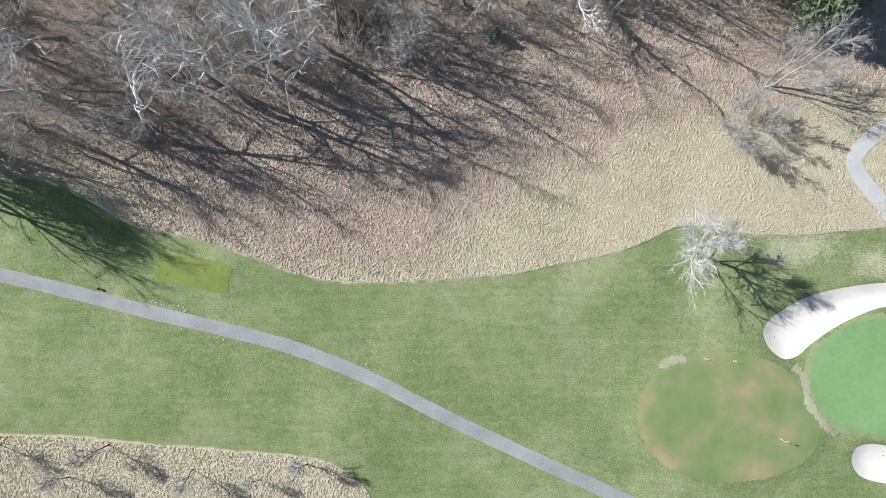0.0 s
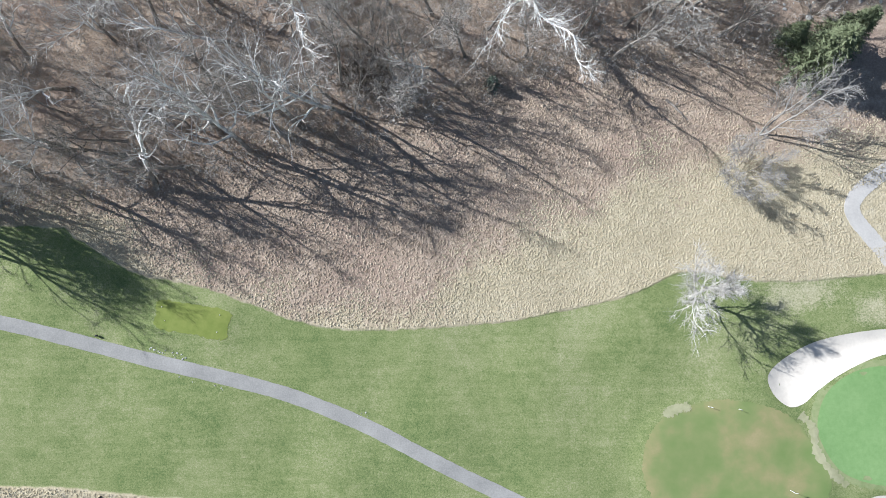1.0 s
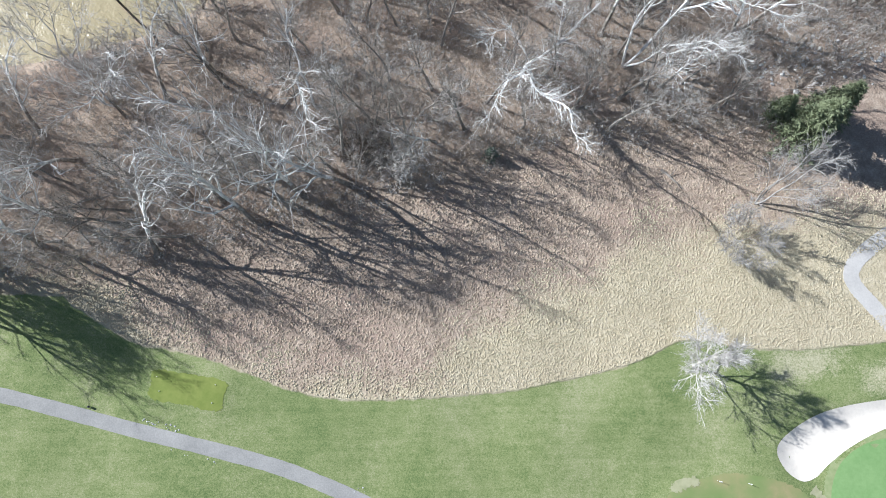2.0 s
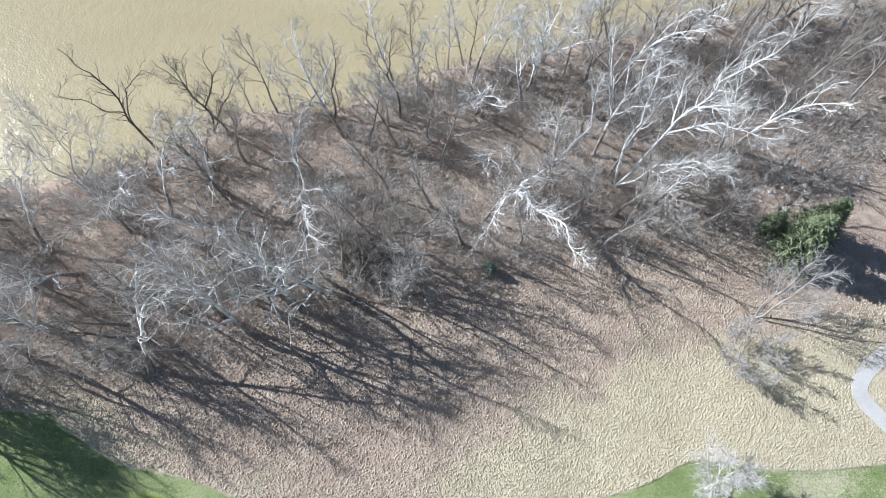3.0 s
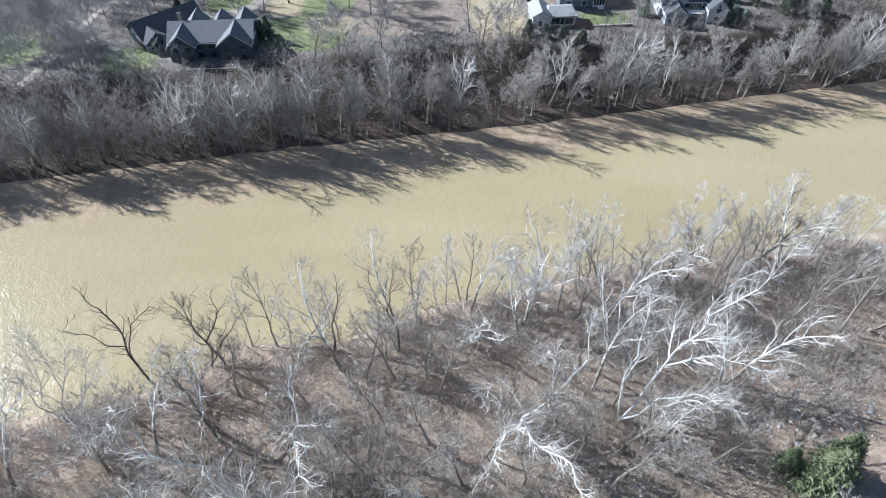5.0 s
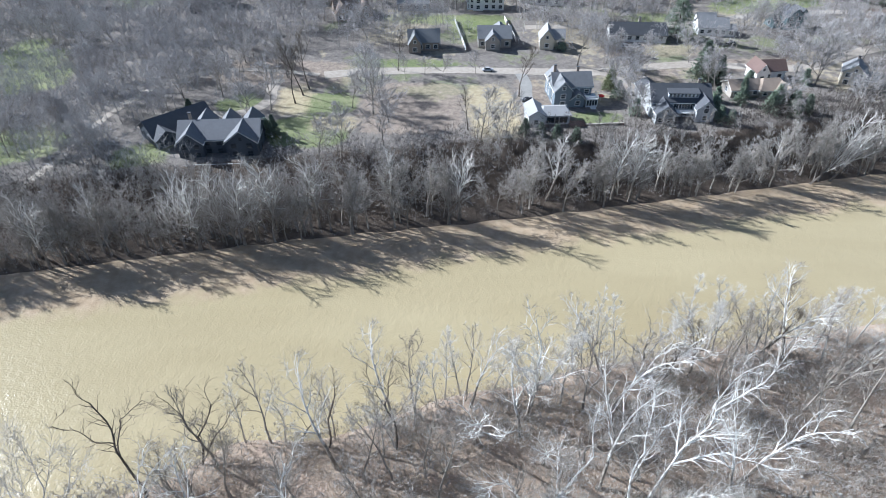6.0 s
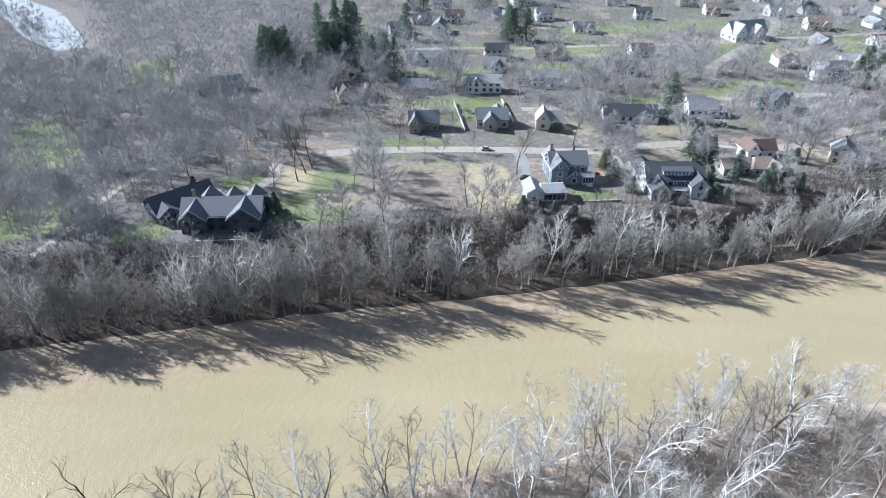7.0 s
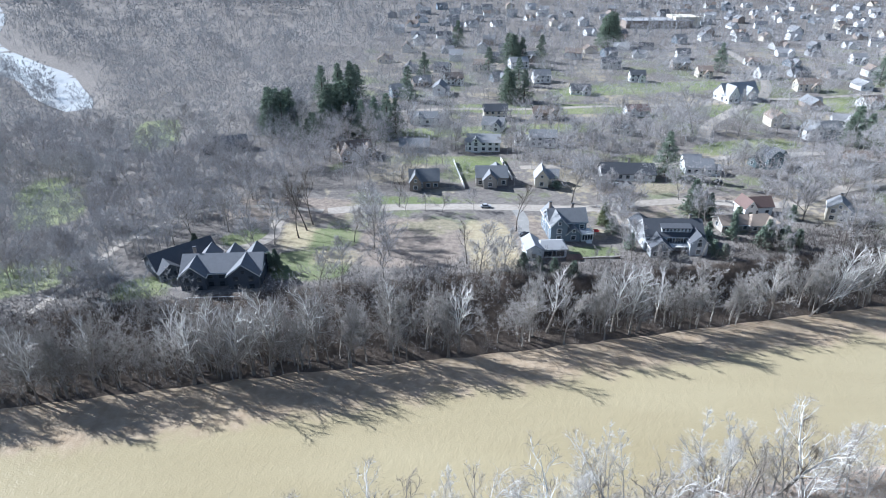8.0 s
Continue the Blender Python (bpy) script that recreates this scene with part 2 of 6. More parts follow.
def spline(pts, n=10, closed=False):
    """A smooth line through a few points."""
    p = np.array(pts, float)
    k = len(p)
    out = []
    for i in range(k if closed else k - 1):
        a, b, c, d = (p[(i + j) % k] if closed else p[min(max(i + j, 0), k - 1)] for j in (-1, 0, 1, 2))
        for t in np.arange(n) / n:
            out.append(0.5 * (2 * b + (c - a) * t + (2 * a - 5 * b + 4 * c - d) * t * t + (3 * b - a - 3 * c + d) * t ** 3))
    if not closed:
        out.append(p[-1])
    return np.array(out)


def inside_by(poly, x, y):
    """Metres inside a closed outline (negative outside)."""
    lo, hi = poly.min(0) - 12, poly.max(0) + 12
    near = (x > lo[0]) & (x < hi[0]) & (y > lo[1]) & (y < hi[1])
    if not near.all():
        out = np.full(x.shape, -12.0)
        if near.any():
            out[near] = inside_by(poly, x[near], y[near])
        return out
    a, b = poly, np.roll(poly, -1, axis=0)
    best = np.full(x.shape, 1e9)
    odd = np.zeros(x.shape, bool)
    for (ax, ay), (bx, by) in zip(a, b):
        dx, dy = bx - ax, by - ay
        t = np.clip(((x - ax) * dx + (y - ay) * dy) / (dx * dx + dy * dy + 1e-9), 0, 1)
        best = np.minimum(best, np.hypot(x - ax - t * dx, y - ay - t * dy))
        odd ^= ((ay > y) != (by > y)) & (x < (bx - ax) * (y - ay) / (by - ay + 1e-12) + ax)
    return np.where(odd, best, -best)


WAVES = {}


def wave(x, y, seed, size):
    """A cheap smooth unevenness between -1 and 1."""
    if (seed, size) not in WAVES:
        r = np.random.default_rng(seed)
        WAVES[seed, size] = [(r.uniform(0, 6.28), r.uniform(0.6, 1.8) / size, r.uniform(0, 6.28)) for _ in range(6)]
    z = 0 * (x + y)
    for a, f, ph in WAVES[seed, size]:
        z = z + np.sin((x * math.cos(a) + y * math.sin(a)) * f * 6.28 + ph)
    return z / 6


# ---- the plan of the ground ----
WATER_Z = -3.5
NEAR_BANK = ((-700, -60), (-250, 25), (-120, 54), (-72, 63), (-57, 68), (-48, 74), (-42, 77), (-22, 79.5), (-7, 85), (1.5, 89), (20, 93), (40, 98.5), (71, 104), (111, 111), (250, 134), (700, 210))
FAR_BANK = ((-700, 20), (-250, 104), (-118, 128), (-70, 137), (-38, 143), (4, 150), (31, 154.5), (57, 159.5), (110, 170), (150, 178), (300, 207), (700, 280))
FAIRWAY_EDGE = ((-120, 12), (-72, 13.2), (-65, 11), (-54, 4.8), (-48, 3.7), (-38, 1), (-26.3, -3.4), (-18, -4.9), (-8, -5), (2, -4.4), (11.5, -3.6), (19.5, -2.1), (27.5, -0.4), (34.4, 1.6), (40.4, 4.5), (45.4, 5), (51.3, 3.7), (61, 3.3), (71, 4), (90, 6), (140, 12))
LOW_ROUGH = ((-200, -30), (-78, -31.5), (-58, -32.6), (-38, -34.2), (-24, -35.4), (-19, -36.8), (-15.5, -39.3), (-12.5, -43), (-8, -60), (0, -200))
LITTER_EDGE = ((-200, 20), (-75, 16), (-45, 2), (-20, -4), (-5, -3), (5, 5), (15, 11), (30, 17), (36, 22), (46, 22.5), (65, 26.5), (90, 32), (160, 60))


CURVES = {}


WOODS_EDGE = ((-200, 18), (-78, 18), (-58, 20), (-33, 26), (-8, 31), (7, 38), (27, 45), (46, 43), (62, 46), (90, 56), (160, 75))


def along(line, x):
    if line not in CURVES:
        CURVES[line] = spline(line, 8)
    s = CURVES[line]
    return np.interp(x, s[:, 0], s[:, 1])


def smooth(t):
    t = np.clip(t, 0, 1)
    return t * t * (3 - 2 * t)


BUNKERS = (
    spline([(56.2, -13.2), (58.7, -10.4), (64.2, -7.4), (71.2, -5.7), (79, -5), (85, -6.5), (84, -9.5), (77.9, -9.2), (73.1, -10.6), (68.2, -13.1), (64.7, -15.6), (62.2, -17.8), (59.7, -18.3), (57.2, -16.4)], 6, True),
    spline([(71.6, -36.1), (72.4, -34), (75, -33.2), (79, -34), (82, -37), (79.5, -40), (75, -39.6), (72.6, -38.4)], 6, True))
GREENS = (
    spline([(33.9, -28), (37, -20.8), (44, -17.6), (51, -17.2), (59, -19.5), (63, -24), (66.3, -30.5), (63, -36.5), (55, -39.5), (45, -39.5), (37, -35.5)], 6, True),
    spline([(64.3, -21), (66.5, -15.5), (72, -12), (79, -11.5), (87, -14), (92, -20), (90, -27), (83, -31), (75, -31.5), (68.5, -29.5), (65.3, -25.5)], 6, True))
TEE_BOX = spline([(-49.8, 0.2), (-44, -0.5), (-37.4, -1.8), (-37.6, -4.5), (-38.2, -6.8), (-44, -5.8), (-50, -4.6), (-50.2, -2)], 3, True)
POND_MID = [(-246, 428, 8), (-262, 448, 14), (-290, 482, 18), (-330, 535, 20), (-395, 590, 24), (-500, 700, 26), (-620, 900, 30), (-720, 1050, 30)]
POND_LINE = spline([(x - w * 0.9, y - w * 0.7) for x, y, w in POND_MID] + [(x + w * 0.9, y + w * 0.7) for x, y, w in POND_MID[::-1]], 4, True)


def height(x, y):
    x, y = np.asarray(x, float), np.asarray(y, float)
    dn, df = along(NEAR_BANK, x) - y, y - along(FAR_BANK, x)
    near = -5.2 + 5.2 * smooth((dn + 1.5 + 1.5 * wave(x, y, 3, 25)) / 9) + 0.25 * wave(x, y, 1, 30) * smooth(dn / 12)
    right = smooth((x - 15) / 30)
    steep, foot = 30 - 19 * right, 3 + 8 * right
    top = 6 * smooth((x + 190) / 90) + 1.0 + 1.2 * wave(x, y, 2, 120)
    far = -5.2 + 2.6 * smooth((df + 2 + 1.2 * wave(x, y, 4, 20)) / 5) + (top + 2.6) * smooth((df - foot) / steep)
    z = np.where(dn > -15, near, far)
    z = np.where((dn <= 0) & (df < -12), -5.2, z)
    for b in BUNKERS:
        z = z - 0.7 * smooth((inside_by(b, x, y) + 0.3) / 2.5) * (np.abs(x) < 120)
    for g in GREENS:
        z = z + 0.35 * smooth((inside_by(g, x, y) + 3) / 4)
    z = z + 0.25 * smooth((inside_by(TEE_BOX, x, y) + 3) / 4)
    return z - 3.5 * smooth((inside_by(POND_LINE, x, y) + 8) / 12)


def z_at(x, y):
    return float(height(np.array([x]), np.array([y]))[0])


def spaced(spans):
    out = [spans[0][0]]
    for a, b, s in spans:
        k = max(1, int(round((b - a) / s)))
        out += list(a + (b - a) * np.arange(1, k + 1) / k)
    return np.array(out)


LAWNS = ((-44, 190, 13, 11, 0.1), (-42, 212, 13, 8, 0.1), (-72, 210, 8, 7, 0.7), (-95, 174, 9, 7, 0.3), (56, 198.6, 8.8, 4.8, 0.06), (88, 224, 7, 6, 0),
         (20, 290, 14, 14, 0), (5, 300, 30, 6, 0), (35, 352, 60, 10, 0.1), (110, 300, 20, 8, 0), (165, 320, 30, 10, 0.2), (195, 398, 30, 14, 0.1),
         (-10, 248, 22, 4, 0), (70, 400, 60, 12, 0), (150, 460, 70, 16, 0.2), (300, 420, 60, 20, 0.2))
GOLF_LAWNS = ((-140, 186, 16, 14, 0.3), (-168, 252, 14, 24, 0.5), (-186, 277, 9, 14, 0), (-165, 360, 13, 34, 0.35), (-120, 330, 7, 12, 0.4))
HAYS = ((62, 1.2, 5, 1.8, 0.1), (77.5, -1.6, 4, 1.6, 0), (19.5, 205, 9, 20, 0.05), (-36, 196, 8, 5, 0), (-53, 214, 6, 12, 0))
LEAFY = ((-60, 238, 30, 12, -0.08), (-10, 208, 19, 20, 0), (128, 247, 34, 6, 0.15), (90, 262, 22, 7, 0), (35, 215, 6, 16, 0), (80, 235, 16, 8, 0))


def ellipses(spec, x, y):
    best = np.full(x.shape, -1e3)
    for cx, cy, rx, ry, t in spec:
        u = (x - cx) * math.cos(t) + (y - cy) * math.sin(t)
        w = -(x - cx) * math.sin(t) + (y - cy) * math.cos(t)
        best = np.maximum(best, (1 - ((u / rx) ** 4 + (w / ry) ** 4) ** 0.25) * min(rx, ry))
    return best


def build_ground():
    xs = spaced([(-3200, -900, 230), (-900, -420, 30), (-420, -300, 10), (-300, -90, 5), (-90, 96, 1.0), (96, 300, 5), (300, 900, 30), (900, 3200, 230)])
    ys = spaced([(-1500, -300, 240), (-300, -60, 15), (-60, 60, 1.0), (60, 112, 2), (112, 240, 2.6), (240, 460, 6), (460, 640, 10), (640, 1200, 30), (1200, 4200, 300)])
    gx, gy = np.meshgrid(xs, ys)
    x, y = gx.ravel(), gy.ravel()
    z = height(x, y)
    nx, ny = len(xs), len(ys)
    k = np.arange(nx * (ny - 1)).reshape(ny - 1, nx)[:, :-1].ravel()
    me = bpy.data.meshes.new("ground")
    me.from_pydata(np.column_stack((x, y, z)).tolist(), [], np.column_stack((k, k + 1, k + nx + 1, k + nx)).tolist())
    dn, df = along(NEAR_BANK, x) - y, y - along(FAR_BANK, x)
    fields = {"green": np.minimum(along(FAIRWAY_EDGE, x) - y, y - along(LOW_ROUGH, x)),
              "litter": np.minimum(y - along(LITTER_EDGE, x), 60), "far": -dn - 20,
              "slope": np.minimum(df + 3, 32 - 9 * smooth((x - 15) / 30) - df), "lawn": ellipses(LAWNS + GOLF_LAWNS, x, y), "town": np.minimum(np.minimum(x + 35 + 0.05 * y, 640 - y), y - 215), "hay": ellipses(HAYS, x, y), "leafy": ellipses(LEAFY, x, y)}
    for name, f in fields.items():
        me.attributes.new(name, "FLOAT", "POINT").data.foreach_set("value", np.clip(f, -60, 60).astype(np.float32))
    me.polygons.foreach_set("use_smooth", [True] * len(me.polygons))
    me.materials.append(GROUND)
    return tagged(new("ground", me), "grassy golf course ground with leaf-littered woods and river banks", "ground", kind="structure")


build_ground()


def patch(name, outline, lift, step, material, label, category, ragged=0.0):
    """A piece of surface inside an outline, laid over the ground and following it."""
    if ragged:
        r = np.random.default_rng(31)
        t = np.linspace(0, len(outline), 5 * len(outline), endpoint=False)
        k = np.append(np.arange(len(outline)), len(outline))
        outline = np.column_stack([np.interp(t, k, np.append(outline[:, i], outline[0, i])) for i in (0, 1)]) + r.normal(0, ragged, (len(t), 2))
    lo, hi = outline.min(0) - step, outline.max(0) + step
    gx, gy = np.meshgrid(np.arange(lo[0], hi[0], step), np.arange(lo[1], hi[1], step))
    keep = inside_by(outline, gx.ravel(), gy.ravel()) > step * 0.6
    verts = np.concatenate((outline, np.column_stack((gx.ravel(), gy.ravel()))[keep]))
    k = len(outline)
    v2, e2, f2, *_ = delaunay_2d_cdt([Vector(v) for v in verts], [], [list(range(k))], 1, 1e-5)
    vx, vy = np.array([v.x for v in v2]), np.array([v.y for v in v2])
    vz = height(vx, vy) + lift
    me = mesh_of(name, np.column_stack((vx, vy, vz)), [tuple(f) for f in f2], material, True)
    return tagged(new(name, me), label, category, kind="structure")


def ribbon(name, line, width, lift, material, label, category, thick=0.15, ragged=0.03):
    """A path of even width laid along a line."""
    c = spline(line, 10)
    d = np.gradient(c, axis=0)
    d /= np.linalg.norm(d, axis=1, keepdims=True)
    s = np.column_stack((-d[:, 1], d[:, 0]))
    k = np.arange(len(c))
    wid = width / 2 * (1 + ragged * (np.sin(k * 1.7) + np.sin(k * 0.61 + 1) + np.sin(k * 2.9)) / 1.5)[:, None]
    rows = []
    for k, dz in ((-1.0, -thick), (-1.0, 0), (0, 0.02), (1.0, 0), (1.0, -thick)):
        q = c + s * wid * k
        rows.append(np.column_stack((q, height(q[:, 0], q[:, 1]) + lift + dz)))
    verts = np.concatenate(rows)
    n = len(c)
    faces = [(a * n + i, a * n + i + 1, (a + 1) * n + i + 1, (a + 1) * n + i) for a in range(4) for i in range(n - 1)]
    me = mesh_of(name, verts, [f[::-1] for f in faces], material)
    return tagged(new(name, me), label, category, kind="structure")


def build_water():
    xs = np.concatenate((np.linspace(-700, -150, 40), np.linspace(-145, 180, 80), np.linspace(190, 700, 40)))
    a, b = along(NEAR_BANK, xs) - 6, along(FAR_BANK, xs) + 4
    n = len(xs)
    verts = np.concatenate([np.column_stack((xs, a + (b - a) * t, np.full(n, WATER_Z))) for t in (0, 0.5, 0.66, 0.8, 1)])
    faces = [(r * n + i, r * n + i + 1, (r + 1) * n + i + 1, (r + 1) * n + i) for r in range(4) for i in range(n - 1)]
    me = mesh_of("water", verts, faces, WATER)
    # 1 at the far shore, where the bank's reflection is coloured in.
    me.attributes.new("shore", "FLOAT", "POINT").data.foreach_set("value", np.repeat((0.0, 0.0, 0.25, 0.8, 1.0), n).astype(np.float32))
    tagged(new("water", me), "muddy tan river with small ripples", "river", kind="structure")
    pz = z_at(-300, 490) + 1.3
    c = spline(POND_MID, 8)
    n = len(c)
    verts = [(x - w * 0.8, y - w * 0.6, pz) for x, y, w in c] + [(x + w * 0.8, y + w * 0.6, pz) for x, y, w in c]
    me = mesh_of("pond", verts, [(i + 1, i, n + i, n + i + 1) for i in range(n - 1)], POND_GLARE)
    tagged(new("pond_water_glare", me), "stretch of water among woods, sky glare put into its pale colour", "pond", kind="structure")


build_water()
for b in BUNKERS:
    patch("bunker", b, 0.06, 1.2, SAND, "white sand golf bunker beside a green", "bunker")
patch("worn_green", GREENS[0], 0.04, 1.2, WORN, "worn golf green with brown dead patches", "golf green", 0.1)
COLLAR = speckled("collar_turf", [(0.3, (0.19, 0.25, 0.10)), (0.7, (0.34, 0.35, 0.19))], 1.3, 0.95, 0.1, 0.02, 0.2)
patch("collar", (GREENS[1] - GREENS[1].mean(0)) * 1.1 + GREENS[1].mean(0), 0.025, 1.2, COLLAR, "pale fringe of longer turf round the putting green", "turf", 0.12)
patch("putting_green", GREENS[1], 0.04, 1.2, PUTTING, "smooth light green golf putting green", "golf green")
patch("tee_box", TEE_BOX, 0.03, 1.0, TEE, "yellow-green mown rectangular tee box", "tee box", 0.12)
ribbon("cart_path", [(-130, 6), (-100, 0.6), (-78, -3.6), (-68, -5.9), (-53.1, -9.7), (-38.2, -13.2), (-28.2, -15.8), (-20.3, -18.6), (-12.3, -22), (-4.4, -26), (4.6, -30.5), (14.5, -35.1), (24.4, -39.6), (31.3, -42.8), (60, -56)],
       2.45, 0.05, ASPHALT, "grey asphalt golf cart path across the grass", "path")
ribbon("concrete_path", [(100, 34), (88, 28), (81, 24.3), (76.5, 21.4), (73.4, 18.6), (72.4, 16.4), (73.1, 14.2), (75, 11.8), (77.4, 8.8), (80, 5.5), (86, 0)],
       2.8, 0.05, CONCRETE, "pale curved concrete cart path", "path")
BARE_TURF = speckled("bare_turf", [(0.3, (0.27, 0.28, 0.15)), (0.7, (0.42, 0.40, 0.26))], 1.0, 0.95, 0.1, 0.02, 0.3)
ribbon("worn_strip", [(61.5, -19.6), (63.4, -21.8), (63.9, -25.8), (66.4, -29.3), (69, -31.6)], 1.3, 0.05, BARE_TURF, "pale worn strip of turf between two greens", "turf", 0.06, 0.35)
patch("bare_patch", spline([(37.6, -19.2), (39.5, -17.9), (42.2, -17.7), (42.4, -18.9), (40.5, -19.3), (38.6, -20.2)], 4, True), 0.06, 0.8, BARE_TURF, "small pale bare patch at the green's edge", "turf", 0.16)


# ---- trees ----
class Wood:
    """Collects tapered tubes and thin twigs for one mesh."""

    def __init__(self):
        self.v, self.f, self.count = [], [], 0

    def tube(self, pts, radii, sides):
        pts = np.asarray(pts, float)
        n = len(pts)
        d = np.gradient(pts, axis=0)
        d /= np.linalg.norm(d, axis=1, keepdims=True) + 1e-9
        ref = np.array((0.31, 0.95, 0.05)) if abs(d[0, 2]) > 0.7 else np.array((0.05, 0.1, 1.0))
        u = np.cross(d, ref)
        u /= np.linalg.norm(u, axis=1, keepdims=True) + 1e-9
        w = np.cross(d, u)
        ang = np.arange(sides) * 2 * math.pi / sides
        ring = pts[:, None] + np.asarray(radii)[:, None, None] * (u[:, None] * np.cos(ang)[None, :, None] + w[:, None] * np.sin(ang)[None, :, None])
        self.v.append(ring.reshape(-1, 3))
        c = self.count
        for i in range(n - 1):
            for j in range(sides):
                k = (j + 1) % sides
                self.f.append((c + i * sides + j, c + i * sides + k, c + (i + 1) * sides + k, c + (i + 1) * sides + j))
        self.count += n * sides

    def spikes(self, base, tip, width, r):
        """Many thin tapering twigs at once."""
        d = tip - base
        side = np.cross(d, r.normal(size=d.shape))
        side /= np.linalg.norm(side, axis=1, keepdims=True) + 1e-9
        side *= np.asarray(width).reshape(-1, 1)
        v = np.stack((base - side, base + side, tip), 1).reshape(-1, 3)
        self.v.append(v)
        k = self.count + 3 * np.arange(len(base))
        self.f += list(zip(k.tolist(), (k + 1).tolist(), (k + 2).tolist()))
        self.count += len(v)

    def mesh(self, name, material):
        return mesh_of(name, np.concatenate(self.v), self.f, material)


def limb(r, start, way, length, radius, end, segs, wander, lift):
    """A bent, tapering branch: its points and radii."""
    pts, d = [np.array(start, float)], np.array(way, float)
    d /= np.linalg.norm(d)
    for i in range(segs):
        d = d + r.normal(0, wander, 3) + np.array((0, 0, lift))
        d /= np.linalg.norm(d)
        pts.append(pts[-1] + d * length / segs)
    t = np.linspace(0, 1, segs + 1)
    return np.array(pts), radius + (end - radius) * t ** 0.8


def on_line(pts, t):
    k = t * (len(pts) - 1)
    i = min(int(k), len(pts) - 2)
    return pts[i] + (pts[i + 1] - pts[i]) * (k - i), pts[i + 1] - pts[i]


def side_way(r, d, angle, turn):
    d = d / np.linalg.norm(d)
    a = np.cross(d, (0.2, 0.1, 1.0) if abs(d[2]) < 0.9 else (1.0, 0, 0))
    a /= np.linalg.norm(a)
    b = np.cross(d, a)
    return d * math.cos(angle) + (a * math.cos(turn) + b * math.sin(turn)) * math.sin(angle)


def add_boughs(r, big, spray, lp, lrad, ll, boughs, shoots, twigs, fine, thick, wander, lift, bends):
    """Side branches along a limb, with shoots and twigs on them."""
    tb, tt, tw = spray
    for j in range(boughs):
        u = 0.22 + 0.76 * (j + r.uniform(0, 0.9)) / boughs
        q, e = on_line(lp, u)
        bw = side_way(r, e, r.uniform(0.45, 0.95), r.uniform(0, 6.28))
        bl = ll * r.uniform(0.28, 0.5) * (1.1 - 0.5 * u)
        bp, brad = limb(r, q, bw, bl, max(thick, np.interp(u, np.linspace(0, 1, len(lrad)), lrad) * 0.65), 0.022, bends[1], wander * 1.2, lift * 1.3)
        big.tube(bp, brad, 3)
        for k in range(shoots):
            g = 0.15 + 0.85 * (k + r.uniform(0, 0.9)) / shoots
            a, c = on_line(bp, min(g, 1.0))
            sw = side_way(r, c, r.uniform(0.35, 0.95), r.uniform(0, 6.28))
            sl = bl * r.uniform(0.45, 0.9) + 0.25
            sw = sw + np.array((0, 0, 0.25))
            tip = a + sw / np.linalg.norm(sw) * sl
            tb.append(a), tt.append(tip), tw.append(fine)
            for m in range(twigs):
                f = r.uniform(0.2, 1.0)
                o = a + (tip - a) * f
                zw = (tip - a) / sl + r.normal(0, 0.55, 3)
                tb.append(o), tt.append(o + zw / (np.linalg.norm(zw) + 1e-6) * sl * r.uniform(0.35, 0.75)), tw.append(fine * 0.6)


def grow(seed, tall, fork=0.3, stems=1, spread=0.2, limbs=9, limb_len=0.42, angle=0.85, boughs=7, shoots=6, twigs=6, trunk_r=0.016, lean=(0, 0), wander=0.12, lift=0.06, fine=0.05, sides=5, bends=(6, 3), thick=0.03):
    """A bare tree of that height: one Wood for trunk and limbs, one for the crown of fine branches."""
    r = np.random.default_rng(seed)
    big, small = Wood(), Wood()
    tb, tt, tw = [], [], []
    for s in range(stems):
        turn = r.uniform(0, 6.28) if stems == 1 else 6.28 * s / stems + r.uniform(-0.5, 0.5)
        way = np.array((math.cos(turn) * spread + lean[0], math.sin(turn) * spread + lean[1], 1.0))
        h = tall * r.uniform(0.85, 1.0) if stems > 1 else tall
        r0 = tall * trunk_r / math.sqrt(stems) * 1.2
        trunk, tr = limb(r, (0.25 * math.cos(turn) * (stems > 1), 0.25 * math.sin(turn) * (stems > 1), -0.3), way, h, r0, r0 * 0.12, 9, wander * 0.5, 0.02)
        tr[0] *= 1.35
        big.tube(trunk, tr, sides)
        for i in range(limbs):
            t = fork + (0.97 - fork) * ((i + r.uniform(0, 0.8)) / limbs)
            p, d = on_line(trunk, t)
            la = angle * (1.15 - 0.55 * t) * r.uniform(0.75, 1.2)
            lw = side_way(r, d, la, i * 2.4 + r.uniform(-0.5, 0.5))
            ll = h * limb_len * (1.15 - 0.75 * (t - fork) / (1 - fork)) * r.uniform(0.7, 1.15)
            lr = max(thick * 1.3, np.interp(t, np.linspace(0, 1, 10), tr) * r.uniform(0.5, 0.75))
            lp, lrad = limb(r, p, lw, ll, lr, 0.03, bends[0], wander, lift)
            big.tube(lp, lrad, 4)
            add_boughs(r, big, (tb, tt, tw), lp, lrad, ll, boughs, shoots, twigs, fine, thick, wander, lift, bends)
    if tb:
        small.spikes(np.array(tb), np.array(tt), np.array(tw), r)
    return big, small


def tree_kind(name, label, category, group, bark, twig, **form):
    """One finished kind of tree, to be copied: its two meshes and tags."""
    big, small = grow(**form)
    return (name, big.mesh("trunk", bark), small.mesh("crown", twig), label, category, group)


